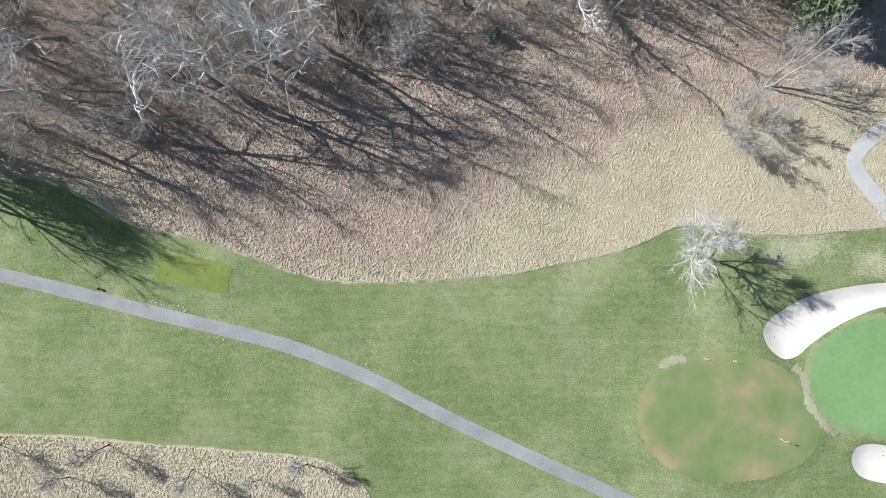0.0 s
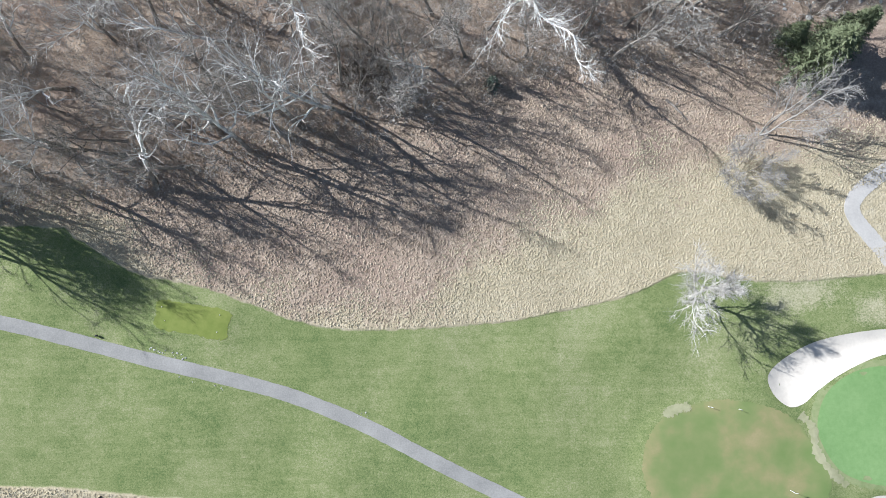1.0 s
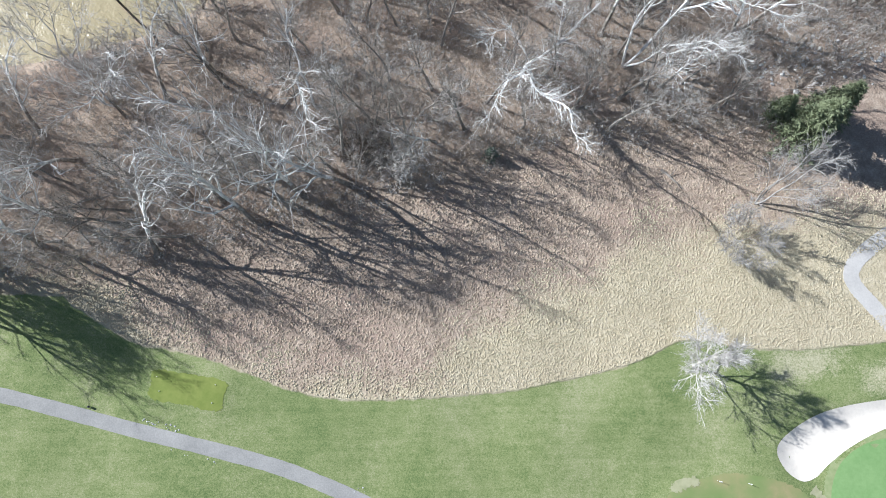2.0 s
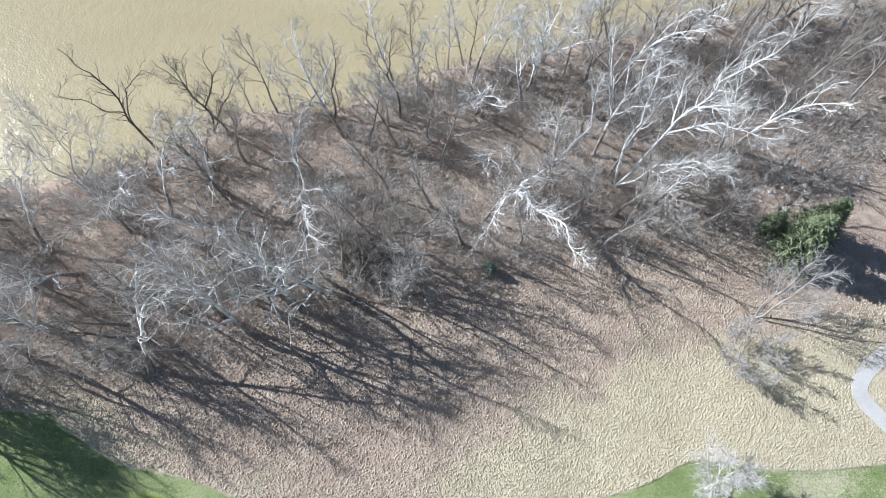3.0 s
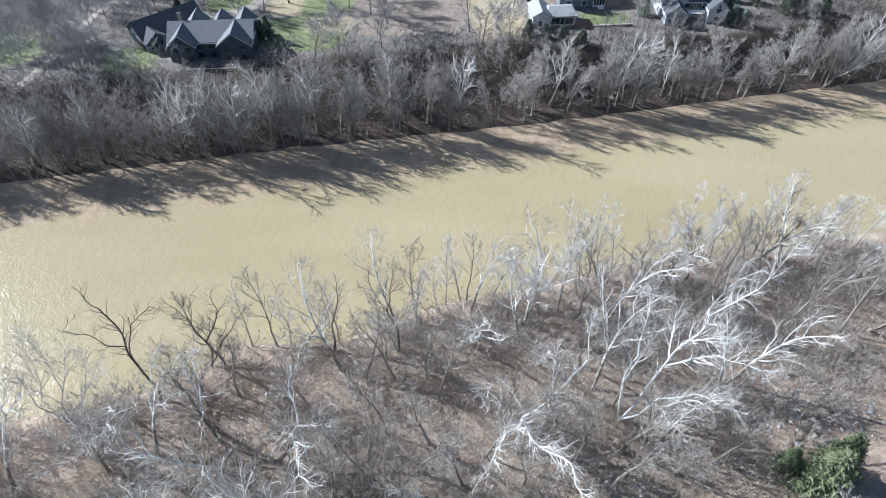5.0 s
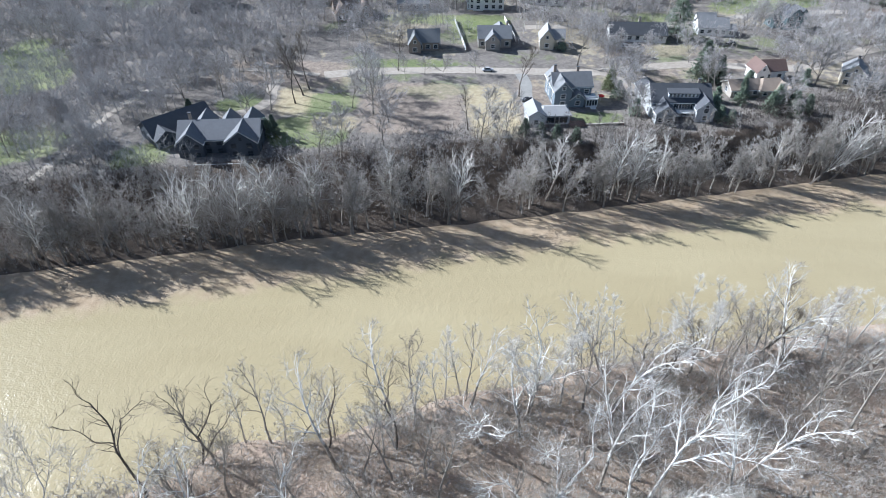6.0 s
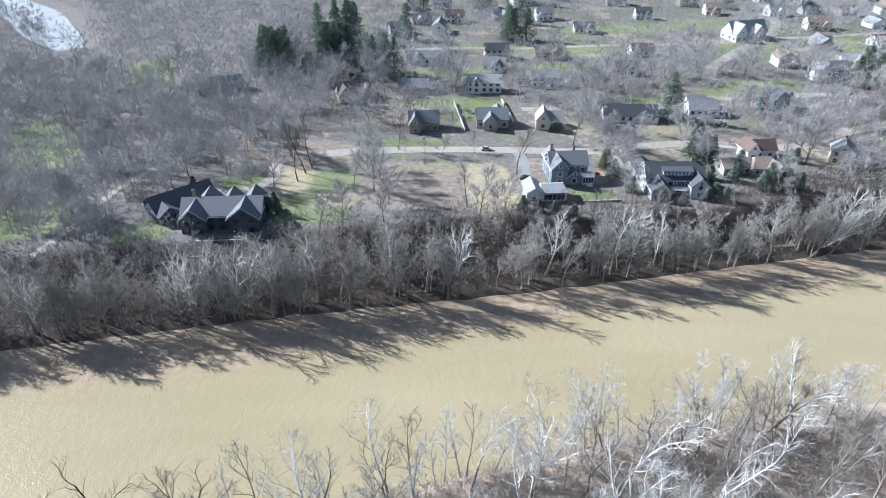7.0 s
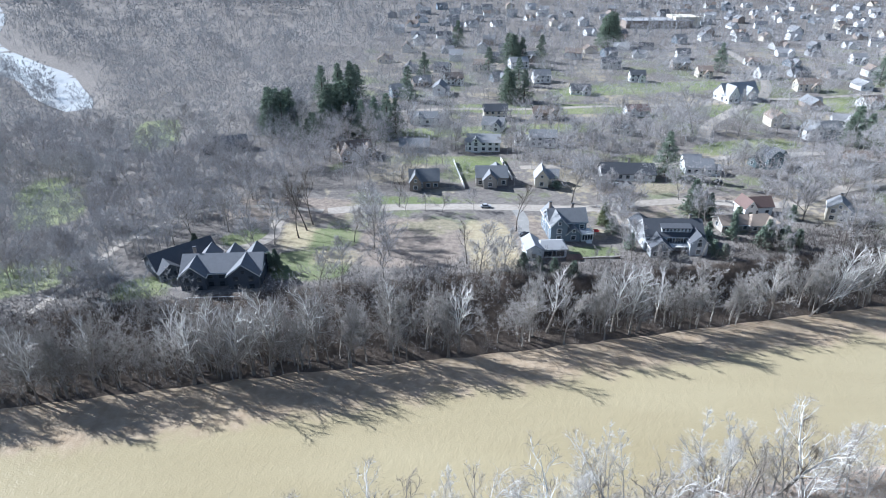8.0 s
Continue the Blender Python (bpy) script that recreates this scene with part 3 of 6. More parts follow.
def plant(kind, x, y, size=1.0, turn=None, squash=1.0, sink=0.0, lean=0.0):
    name, trunk, crown, label, category, group = kind
    ob = new(name)
    ob.empty_display_size = 0.1
    part("trunk", trunk, None, ob)
    part("crown", crown, None, ob)
    t = rng.uniform(0, 6.28) if turn is None else turn
    ob.matrix_basis = Matrix.Translation((x, y, z_at(x, y) - sink)) @ Matrix.Rotation(lean, 4, "Y") @ Matrix.Rotation(t, 4, "Z") @ Matrix.Diagonal((size, size, size * squash, 1))
    return tagged(ob, label, category, group)


NEAR_WOODS, RIVERSIDE, FAR_SIDE, TOWN = "trees in the near woods", "trees along the near river bank", "trees on the far river bank", "trees among the houses"

SYCAMORES = [tree_kind("sycamore_tree", "tall bare sycamore with white upper limbs in the woods", "tree", NEAR_WOODS, WHITE_BARK, SYCAMORE_TWIG,
                       seed=s, tall=25, fork=0.3, limbs=11, limb_len=0.42, boughs=8, shoots=5, twigs=3, trunk_r=0.016, wander=0.24, lift=0.05, fine=0.02, thick=0.045) for s in (11, 12, 13)]
GREYS = [tree_kind("bare_tree", "tall leafless grey-barked tree in the woods", "tree", NEAR_WOODS, GREY_BARK, GREY_TWIG if s % 2 else WOOD_TWIG,
                   seed=s, tall=21, fork=0.3, limbs=10, limb_len=0.4, boughs=6, shoots=5, twigs=3, trunk_r=0.013, wander=0.18, fine=0.024, thick=0.045) for s in (31, 32, 33, 34)]
NARROWS = [tree_kind("edge_tree", "tall straight leafless tree at the woods' edge", "tree", NEAR_WOODS, GREY_BARK, BRUSH_TWIG,
                     seed=s, tall=24, fork=0.4, limbs=9, limb_len=0.34, angle=0.62, boughs=6, shoots=5, twigs=3, trunk_r=0.015, wander=0.13, lift=0.07, fine=0.02, thick=0.05) for s in (36, 37, 38)]
DARKS = [tree_kind("riverside_tree", "dark gnarled leafless tree at the water's edge", "tree", RIVERSIDE, DARK_BARK, DARK_TWIG,
                   seed=s, tall=25, fork=0.3, limbs=8, limb_len=0.45, boughs=7, shoots=6, twigs=5, trunk_r=0.016, wander=0.24, lift=0.08, fine=0.03) for s in (41, 42)]
POLES = [tree_kind("slender_tree", "slender pale leafless tree at the water's edge", "tree", RIVERSIDE, PALE_BARK, PALE_TWIG,
                   seed=s, tall=24, fork=0.3, limbs=13, limb_len=0.22, angle=0.6, boughs=6, shoots=5, twigs=4, trunk_r=0.010, wander=0.12, lift=0.1, fine=0.028) for s in (51, 52)]
THICKETS = [tree_kind("shrub", "leafless grey-brown shrub in the leaf litter", "shrub", "undergrowth in the near woods", GREY_BARK, GREY_TWIG,
                      seed=s, tall=4.5, fork=0.15, stems=4, spread=0.6, limbs=3, limb_len=0.5, boughs=3, shoots=4, twigs=2, trunk_r=0.012, wander=0.2, fine=0.038, sides=3, bends=(2, 1)) for s in (61, 62, 63)]
DARK_THICKET = tree_kind("shrub", "dense dark brown leafless thicket in the woods", "shrub", "undergrowth in the near woods", DARK_BARK, DARK_TWIG,
                         seed=64, tall=4, fork=0.1, stems=6, spread=0.7, limbs=5, limb_len=0.5, boughs=4, shoots=5, twigs=4, trunk_r=0.01, wander=0.2, fine=0.03, sides=3, bends=(2, 1))
EDGE_SHRUB = tree_kind("edge_shrub", "broad pale leafless thicket at the woods' edge", "shrub", "", GREY_BARK, GREY_TWIG,
                       seed=66, tall=10, fork=0.15, stems=11, spread=0.75, limbs=6, limb_len=0.36, angle=0.6, boughs=6, shoots=5, twigs=5, trunk_r=0.009, wander=0.05, lift=0.02, fine=0.024, sides=4)
LAWN_TREE = tree_kind("lawn_tree", "round leafless tree standing alone on the fairway", "tree", "", PALE_BARK, GREY_TWIG,
                      seed=71, tall=12, fork=0.18, limbs=15, limb_len=0.5, angle=1.0, boughs=9, shoots=7, twigs=6, trunk_r=0.02, wander=0.15, lift=0.06, fine=0.034, thick=0.022)
SAPLINGS = [tree_kind("young_tree", "small dark leafless tree in the dry rough", "tree", "small trees in the rough", DARK_BARK, GREY_TWIG,
                      seed=s, tall=8, fork=0.25, limbs=11, limb_len=0.4, angle=0.8, boughs=7, shoots=6, twigs=5, trunk_r=0.014, wander=0.1, lift=0.06, fine=0.018) for s in (75, 76)]
BANK_WHITE = [tree_kind("bank_sycamore", "white-limbed leafless sycamore on the far bank", "tree", FAR_SIDE, WHITE_BARK, BANK_TWIG,
                        seed=s, tall=21, fork=0.22, limbs=12, limb_len=0.44, angle=0.8, boughs=7, shoots=5, twigs=3, trunk_r=0.017, wander=0.18, lift=0.1, fine=0.036, sides=4, bends=(5, 2), thick=0.1) for s in (81, 82)]
BANK_GREY = [tree_kind("bank_tree", "leafless grey-brown tree crowding the far river bank", "tree", FAR_SIDE, GREY_BARK, BANK_TWIG,
                       seed=s, tall=17, fork=0.2, stems=1, spread=0.06, limbs=13, limb_len=0.3, angle=0.75, boughs=6, shoots=5, twigs=5, trunk_r=0.012, wander=0.18, lift=0.12, fine=0.03, sides=3, bends=(4, 1), thick=0.045) for s in (85, 86, 87, 88)]
LAWN_DARK = [tree_kind("shade_tree", "tall dark leafless shade tree on the lodge lawn", "tree", TOWN, DARK_BARK, WOOD_TWIG,
                       seed=s, tall=17, fork=0.34, limbs=9, limb_len=0.34, angle=0.65, boughs=6, shoots=4, twigs=3, trunk_r=0.012, wander=0.13, lift=0.1, fine=0.035, thick=0.05, sides=4, bends=(4, 1)) for s in (78, 79)]
TOWN_BARE = [tree_kind("street_tree", "leafless grey-brown tree among the houses", "tree", TOWN, GREY_BARK, TOWN_TWIG,
                       seed=s, tall=16, fork=0.24, limbs=11, limb_len=0.5, angle=0.95, boughs=7, shoots=6, twigs=5, trunk_r=0.014, wander=0.16, lift=0.09, fine=0.05, thick=0.06, sides=3, bends=(4, 1)) for s in (91, 92, 93, 94)]


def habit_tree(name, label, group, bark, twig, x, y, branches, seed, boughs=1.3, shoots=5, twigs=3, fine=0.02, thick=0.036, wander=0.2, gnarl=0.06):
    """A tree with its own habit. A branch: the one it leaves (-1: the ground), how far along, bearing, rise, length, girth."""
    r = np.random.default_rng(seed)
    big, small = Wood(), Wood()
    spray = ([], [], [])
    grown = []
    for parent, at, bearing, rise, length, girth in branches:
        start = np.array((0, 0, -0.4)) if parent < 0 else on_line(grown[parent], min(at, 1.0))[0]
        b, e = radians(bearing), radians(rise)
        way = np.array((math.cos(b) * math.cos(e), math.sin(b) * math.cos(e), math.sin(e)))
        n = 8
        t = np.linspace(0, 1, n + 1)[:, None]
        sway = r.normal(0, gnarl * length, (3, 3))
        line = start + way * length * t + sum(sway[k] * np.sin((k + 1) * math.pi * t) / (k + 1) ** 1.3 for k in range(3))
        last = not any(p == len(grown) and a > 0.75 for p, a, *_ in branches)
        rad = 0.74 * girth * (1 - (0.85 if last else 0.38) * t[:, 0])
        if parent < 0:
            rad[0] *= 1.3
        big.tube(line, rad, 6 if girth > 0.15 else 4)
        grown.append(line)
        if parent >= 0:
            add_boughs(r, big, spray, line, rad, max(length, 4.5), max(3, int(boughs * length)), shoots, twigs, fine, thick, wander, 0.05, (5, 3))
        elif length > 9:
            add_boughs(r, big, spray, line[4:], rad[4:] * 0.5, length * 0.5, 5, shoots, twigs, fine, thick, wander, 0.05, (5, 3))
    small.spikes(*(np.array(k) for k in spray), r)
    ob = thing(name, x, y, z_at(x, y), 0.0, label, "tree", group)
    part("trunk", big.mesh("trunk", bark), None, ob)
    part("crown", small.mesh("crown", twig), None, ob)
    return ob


def joined(name, template, x, y, size, material, label, category, seed, squash=1.0):
    """Very many plants too small or too far to count, as one mesh."""
    r = np.random.default_rng(seed)
    z, a = height(x, y), r.uniform(0, 6.28, len(x))
    s = size[:, None]
    c, d = np.cos(a)[:, None], np.sin(a)[:, None]
    t = template[None]
    v = np.stack(((t[..., 0] * c - t[..., 1] * d) * s + x[:, None], (t[..., 0] * d + t[..., 1] * c) * s + y[:, None], t[..., 2] * s * squash + z[:, None]), -1).reshape(-1, 3)
    me = bpy.data.meshes.new(name)
    me.vertices.add(len(v))
    me.vertices.foreach_set("co", v.ravel().astype(np.float32))
    me.loops.add(len(v))
    me.loops.foreach_set("vertex_index", np.arange(len(v), dtype=np.int32))
    me.polygons.add(len(v) // 3)
    me.polygons.foreach_set("loop_start", np.arange(0, len(v), 3, dtype=np.int32))
    me.update(calc_edges=True)
    me.materials.append(material)
    return tagged(new(name, me), label, category, kind="stuff")


def sprays(trunk, **form):
    """The twigs of a grown tree, with a plain three-sided trunk, as bare triangles."""
    big, small = grow(**form)
    v = np.concatenate(small.v)
    tri = v[np.array([f for f in small.f if len(f) == 3])].reshape(-1, 3)
    h, w = form["tall"] * 0.9, trunk
    p = [(w, 0, 0), (-w / 2, w, 0), (-w / 2, -w, 0)]
    stem = [q for i in range(3) for q in (p[i], p[(i + 1) % 3], (0, 0, h))]
    return np.concatenate((tri, np.array(stem)))


def conifer(seed, tall, wide, layers, per_layer, needles, material, name, label, group):
    """An evergreen: a trunk, and drooping boughs set all round with short needle sprays."""
    r = np.random.default_rng(seed)
    big, small = Wood(), Wood()
    big.tube([(0, 0, -0.3), (0, 0, tall * 0.5), (0.05, 0, tall)], [tall * 0.018, tall * 0.011, 0.02], 5)
    tb, tt, tw = [], [], []
    for i in range(layers):
        t = 0.1 + 0.88 * i / layers
        for j in range(per_layer):
            a = r.uniform(0, 6.28)
            ln = wide * (1 - t) ** 0.95 * r.uniform(0.6, 1.15) + 0.3
            p = np.array((0, 0, tall * (t + r.uniform(-0.02, 0.02))))
            e = p + np.array((math.cos(a) * ln, math.sin(a) * ln, ln * r.uniform(-0.35, 0.1)))
            big.tube([p, (p + e) / 2 + (0, 0, 0.05 * ln), e], [0.05, 0.03, 0.012], 3)
            f = r.uniform(0.15, 1.0, needles)[:, None]
            o = p + (e - p) * f
            d = (e - p) / ln * 0.5 + r.normal(0, 0.6, (needles, 3))
            d /= np.linalg.norm(d, axis=1, keepdims=True)
            tb.append(o), tt.append(o + d * (0.35 + 0.09 * wide) * r.uniform(0.6, 1.3, (needles, 1))), tw.append(np.full(needles, 0.05 + 0.012 * wide))
    small.spikes(np.concatenate(tb), np.concatenate(tt), np.concatenate(tw), r)
    return (name, big.mesh("trunk", DARK_BARK), small.mesh("foliage", material), label, "evergreen tree", group)


CEDAR = conifer(101, 14, 5.2, 28, 12, 30, BRIGHT_NEEDLES, "cedar_tree", "bushy bright green cedar at the woods' edge", "")
PINES = [conifer(s, 24, 9.2, 13, 11, 28, NEEDLES, "pine_tree", "tall dark green conifer among the houses", "conifers in the town") for s in (103, 104)]
YEW = conifer(105, 7, 3.4, 15, 10, 26, NEEDLES, "evergreen_shrub", "rounded dark evergreen shrub beside a house", "")

SPRUCE = conifer(106, 16, 6.5, 24, 12, 26, NEEDLES, "spruce_tree", "broad dark green spruce beside the large house", "")


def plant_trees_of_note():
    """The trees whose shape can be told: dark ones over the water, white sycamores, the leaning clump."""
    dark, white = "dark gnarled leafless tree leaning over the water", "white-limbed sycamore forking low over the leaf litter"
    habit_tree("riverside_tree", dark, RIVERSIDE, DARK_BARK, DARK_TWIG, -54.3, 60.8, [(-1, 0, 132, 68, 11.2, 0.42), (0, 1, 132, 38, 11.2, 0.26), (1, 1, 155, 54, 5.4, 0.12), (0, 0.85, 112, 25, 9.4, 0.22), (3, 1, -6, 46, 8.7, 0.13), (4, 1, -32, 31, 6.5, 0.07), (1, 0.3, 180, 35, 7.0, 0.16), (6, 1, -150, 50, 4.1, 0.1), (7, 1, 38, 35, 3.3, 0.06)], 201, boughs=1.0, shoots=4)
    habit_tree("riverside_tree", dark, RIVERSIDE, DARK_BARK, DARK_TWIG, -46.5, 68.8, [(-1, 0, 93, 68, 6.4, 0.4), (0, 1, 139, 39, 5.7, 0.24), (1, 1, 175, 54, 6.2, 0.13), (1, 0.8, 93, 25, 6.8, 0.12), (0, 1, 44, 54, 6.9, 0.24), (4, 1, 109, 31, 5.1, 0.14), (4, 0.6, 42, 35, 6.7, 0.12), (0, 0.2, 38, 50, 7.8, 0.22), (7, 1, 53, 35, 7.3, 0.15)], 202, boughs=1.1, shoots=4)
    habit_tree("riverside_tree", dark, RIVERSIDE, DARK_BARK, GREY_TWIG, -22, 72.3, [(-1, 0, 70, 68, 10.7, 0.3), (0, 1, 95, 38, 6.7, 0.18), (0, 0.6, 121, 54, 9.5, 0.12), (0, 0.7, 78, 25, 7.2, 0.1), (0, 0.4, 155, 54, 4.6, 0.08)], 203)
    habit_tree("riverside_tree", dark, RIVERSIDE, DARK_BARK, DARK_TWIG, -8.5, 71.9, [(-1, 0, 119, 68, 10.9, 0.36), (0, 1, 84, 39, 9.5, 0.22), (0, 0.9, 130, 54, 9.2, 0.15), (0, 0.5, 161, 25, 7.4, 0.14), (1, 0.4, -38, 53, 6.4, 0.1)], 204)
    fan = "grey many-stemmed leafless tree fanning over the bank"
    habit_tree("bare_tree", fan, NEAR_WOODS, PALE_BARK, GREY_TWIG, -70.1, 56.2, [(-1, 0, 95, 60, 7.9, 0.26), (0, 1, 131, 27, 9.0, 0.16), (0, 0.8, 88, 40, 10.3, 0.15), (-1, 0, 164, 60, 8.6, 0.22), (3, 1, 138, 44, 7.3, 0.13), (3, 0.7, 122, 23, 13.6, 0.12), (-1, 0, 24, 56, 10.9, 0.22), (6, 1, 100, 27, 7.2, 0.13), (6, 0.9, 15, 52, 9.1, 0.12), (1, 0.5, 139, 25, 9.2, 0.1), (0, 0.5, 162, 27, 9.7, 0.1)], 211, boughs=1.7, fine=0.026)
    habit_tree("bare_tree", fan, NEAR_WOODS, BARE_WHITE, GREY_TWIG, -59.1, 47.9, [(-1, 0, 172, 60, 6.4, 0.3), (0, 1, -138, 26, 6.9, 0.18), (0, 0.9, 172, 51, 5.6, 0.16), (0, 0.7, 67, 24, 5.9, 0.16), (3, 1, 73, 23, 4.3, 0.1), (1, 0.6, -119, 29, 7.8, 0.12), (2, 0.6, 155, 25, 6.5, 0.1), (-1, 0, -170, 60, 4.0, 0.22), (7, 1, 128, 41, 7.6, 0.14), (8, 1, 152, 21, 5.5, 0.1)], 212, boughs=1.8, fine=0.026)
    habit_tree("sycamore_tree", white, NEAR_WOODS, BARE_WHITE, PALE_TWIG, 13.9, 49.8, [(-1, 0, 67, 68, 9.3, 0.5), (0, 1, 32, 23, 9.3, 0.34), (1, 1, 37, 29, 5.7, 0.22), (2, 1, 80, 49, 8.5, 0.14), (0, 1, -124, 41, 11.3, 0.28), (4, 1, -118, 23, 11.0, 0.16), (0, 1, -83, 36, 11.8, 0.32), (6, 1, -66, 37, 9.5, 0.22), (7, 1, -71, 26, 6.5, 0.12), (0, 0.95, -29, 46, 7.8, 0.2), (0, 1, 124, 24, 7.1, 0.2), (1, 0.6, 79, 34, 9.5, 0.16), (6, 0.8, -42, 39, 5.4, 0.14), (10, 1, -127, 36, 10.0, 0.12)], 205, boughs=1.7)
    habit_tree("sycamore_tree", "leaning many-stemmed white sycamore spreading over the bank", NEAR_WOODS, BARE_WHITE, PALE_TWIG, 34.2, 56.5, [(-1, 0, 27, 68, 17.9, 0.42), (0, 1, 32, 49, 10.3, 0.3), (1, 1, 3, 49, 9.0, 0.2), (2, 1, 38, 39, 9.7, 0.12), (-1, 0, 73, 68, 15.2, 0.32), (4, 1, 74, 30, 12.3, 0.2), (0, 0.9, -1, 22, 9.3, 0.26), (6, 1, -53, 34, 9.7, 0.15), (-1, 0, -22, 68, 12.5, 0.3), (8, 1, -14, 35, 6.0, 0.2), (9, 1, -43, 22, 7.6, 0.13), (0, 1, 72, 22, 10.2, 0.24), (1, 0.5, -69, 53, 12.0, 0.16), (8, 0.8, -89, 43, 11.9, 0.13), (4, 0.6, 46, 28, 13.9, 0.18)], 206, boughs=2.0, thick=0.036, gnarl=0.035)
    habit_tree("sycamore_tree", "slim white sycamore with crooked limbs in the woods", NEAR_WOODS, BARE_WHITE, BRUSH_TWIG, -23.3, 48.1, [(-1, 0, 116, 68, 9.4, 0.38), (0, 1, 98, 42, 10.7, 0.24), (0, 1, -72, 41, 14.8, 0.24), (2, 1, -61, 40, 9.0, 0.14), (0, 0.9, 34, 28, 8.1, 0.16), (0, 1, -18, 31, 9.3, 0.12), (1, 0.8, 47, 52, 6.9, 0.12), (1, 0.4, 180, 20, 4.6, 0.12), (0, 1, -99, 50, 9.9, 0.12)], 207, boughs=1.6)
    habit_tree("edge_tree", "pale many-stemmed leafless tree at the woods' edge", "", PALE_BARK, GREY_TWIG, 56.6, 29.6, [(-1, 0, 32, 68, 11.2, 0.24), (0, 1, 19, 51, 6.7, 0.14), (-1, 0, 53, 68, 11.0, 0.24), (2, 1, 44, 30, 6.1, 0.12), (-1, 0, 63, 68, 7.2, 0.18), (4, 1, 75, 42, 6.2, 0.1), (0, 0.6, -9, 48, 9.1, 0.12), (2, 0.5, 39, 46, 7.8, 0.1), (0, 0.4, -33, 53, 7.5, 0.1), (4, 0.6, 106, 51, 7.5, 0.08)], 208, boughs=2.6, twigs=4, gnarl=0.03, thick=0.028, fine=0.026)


def plant_near_woods():
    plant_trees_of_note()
    for k, x, y, s, t in ((0, -51, 20, 1.12, 0.3), (1, -32.7, 26, 1.2, 1.9), (2, -72, 22, 1.05, 4), (0, -16, 33, 1.2, 2.6), (2, -25, 31, 1.15, 5.9), (2, -65.9, 26.5, 1.0, 0.9), (2, -40, 30, 1.1, 2.9), 
                          (2, -42, 55, 0.95, 1.2), (2, 18, 79, 1.15, 2.2),
                          (0, -62, 50, 0.9, 5.5), (1, 55, 62, 0.85, 1.5), (0, 30, 63, 1.0, 0.2)):
        plant(SYCAMORES[k], x, y, s, t)
    plant(GREYS[1], -60.5, 16.5, 0.72, 2.0)
    for k, x, y, s, t in ((1, 45.1, 84.8, 0.72, 2.2), (0, 55.3, 89.8, 0.7, 5.0), (1, 76.8, 98, 0.7, 0.9), (1, 82, 103, 0.7, 3.8)):
        plant(DARKS[k], x, y, 0.93 * s, t)
    for k, x, y, s in ((0, -39.7, 75, 0.68), (1, -31.7, 75.5, 0.8), (1, -5.1, 77, 0.85), (0, 1.4, 85.5, 0.75), (1, 4.9, 87, 0.8), (0, 11.7, 86, 0.7), (1, 18.1, 79, 1.05), (0, 24, 88, 0.75),
                       (1, 30, 91, 0.8), (0, 35.1, 95, 0.85), (1, 40.5, 95, 0.85), (0, 48, 96, 0.9), (1, 64, 98, 0.9), (0, 70, 93, 1.0), (0, 89.4, 88, 0.8), (1, 98, 100, 0.85), (0, 88, 103, 0.9), (1, 57, 97, 0.9), (0, 80, 97, 0.85)):
        plant(POLES[k], x, y, s)
    r = np.random.default_rng(57)
    for i in range(20):
        x = r.uniform(-20, 112)
        plant(POLES[i % 2] if i % 4 else GREYS[(i // 4 % 2) * 2], x, along(NEAR_BANK, x) - r.uniform(3.5, 15), r.uniform(0.6, 0.85), r.uniform(0, 6.28))
    # trees outside the view whose shadows cross the tee
    for x, y, s in ((-93, 25, 1.2), (-97, 18.5, 1.22), (-104, 22, 1.25)):
        plant(SYCAMORES[int(s * 100) % 3], x, y + 2, 0.92 * s)
    for i, (x, y, s) in enumerate(((-87, 17, 1.15), (-88, 22, 1.2), (-93, 14.5, 1.2), (-91, 19.5, 1.25), (-95, 26, 1.25), (-97, 15, 1.2), (-102, 17, 1.3), (-84, 14.5, 0.95), (-82, 11, 0.9), (-87, 12.5, 1.1), (-81.5, 16.5, 1.0), (-86, 9, 1.0), (-93, 21, 1.25), (-101, 4, 0.65), (-99, 7, 0.6))):
        x, y, s = x + 1.0, y + 1.5, 0.94 * s
        plant(NARROWS[i % 3], x, y, s)
    plant(EDGE_SHRUB, 52.5, 22.3, 1.05, 1.0)
    plant(LAWN_TREE, 43.3, 0.4, 1.2, 0.6)
    for k, x, y, s in ((0, -58.5, -33.3, 1.05), (1, -65.5, -39.1, 1.0), (0, -23.8, -36.8, 0.95), (1, -44, -37.6, 0.95), (0, -32.1, -39.5, 0.7), (1, -79, -32.6, 0.95), (0, -52, -46, 1.0), (1, -72, -48, 1.0)):
        plant(SAPLINGS[k], x, y, s)
    plant(CEDAR, 64.5, 42.0, 1.15, 0.0)
    plant(CEDAR, 69.5, 46, 1.0, 2.0)
    plant(CEDAR, 61.5, 46.5, 0.6, 3.0)
    plant(YEW, 8.7, 38.6, 0.55, 1.0)
    plant(GREYS[3], -4.9, 35.9, 1.2, 1.0)
    plant(NARROWS[1], 29.7, 43.1, 0.75, 2.0)
    plant(NARROWS[2], 38.2, 51.4, 0.85, 0.4)
    for i, (x, y, s) in enumerate(((24, 47, 0.75), (33, 50, 0.85), (45, 53, 0.8), (50, 48, 0.7), (19, 55, 0.9), (42, 46, 0.6), (-20, 36, 0.9), (-12, 45, 0.95), (4, 44, 0.8), (-2, 52, 0.85))):
        plant(NARROWS[i % 3], x, y, s, 1.7 * i)
    for x, y, s in ((-13.9, 39.2, 1.5), (-11.5, 38, 1.3), (-16, 40, 1.4), (-13, 41.5, 1.6)):
        plant(DARK_THICKET, x, y, s)
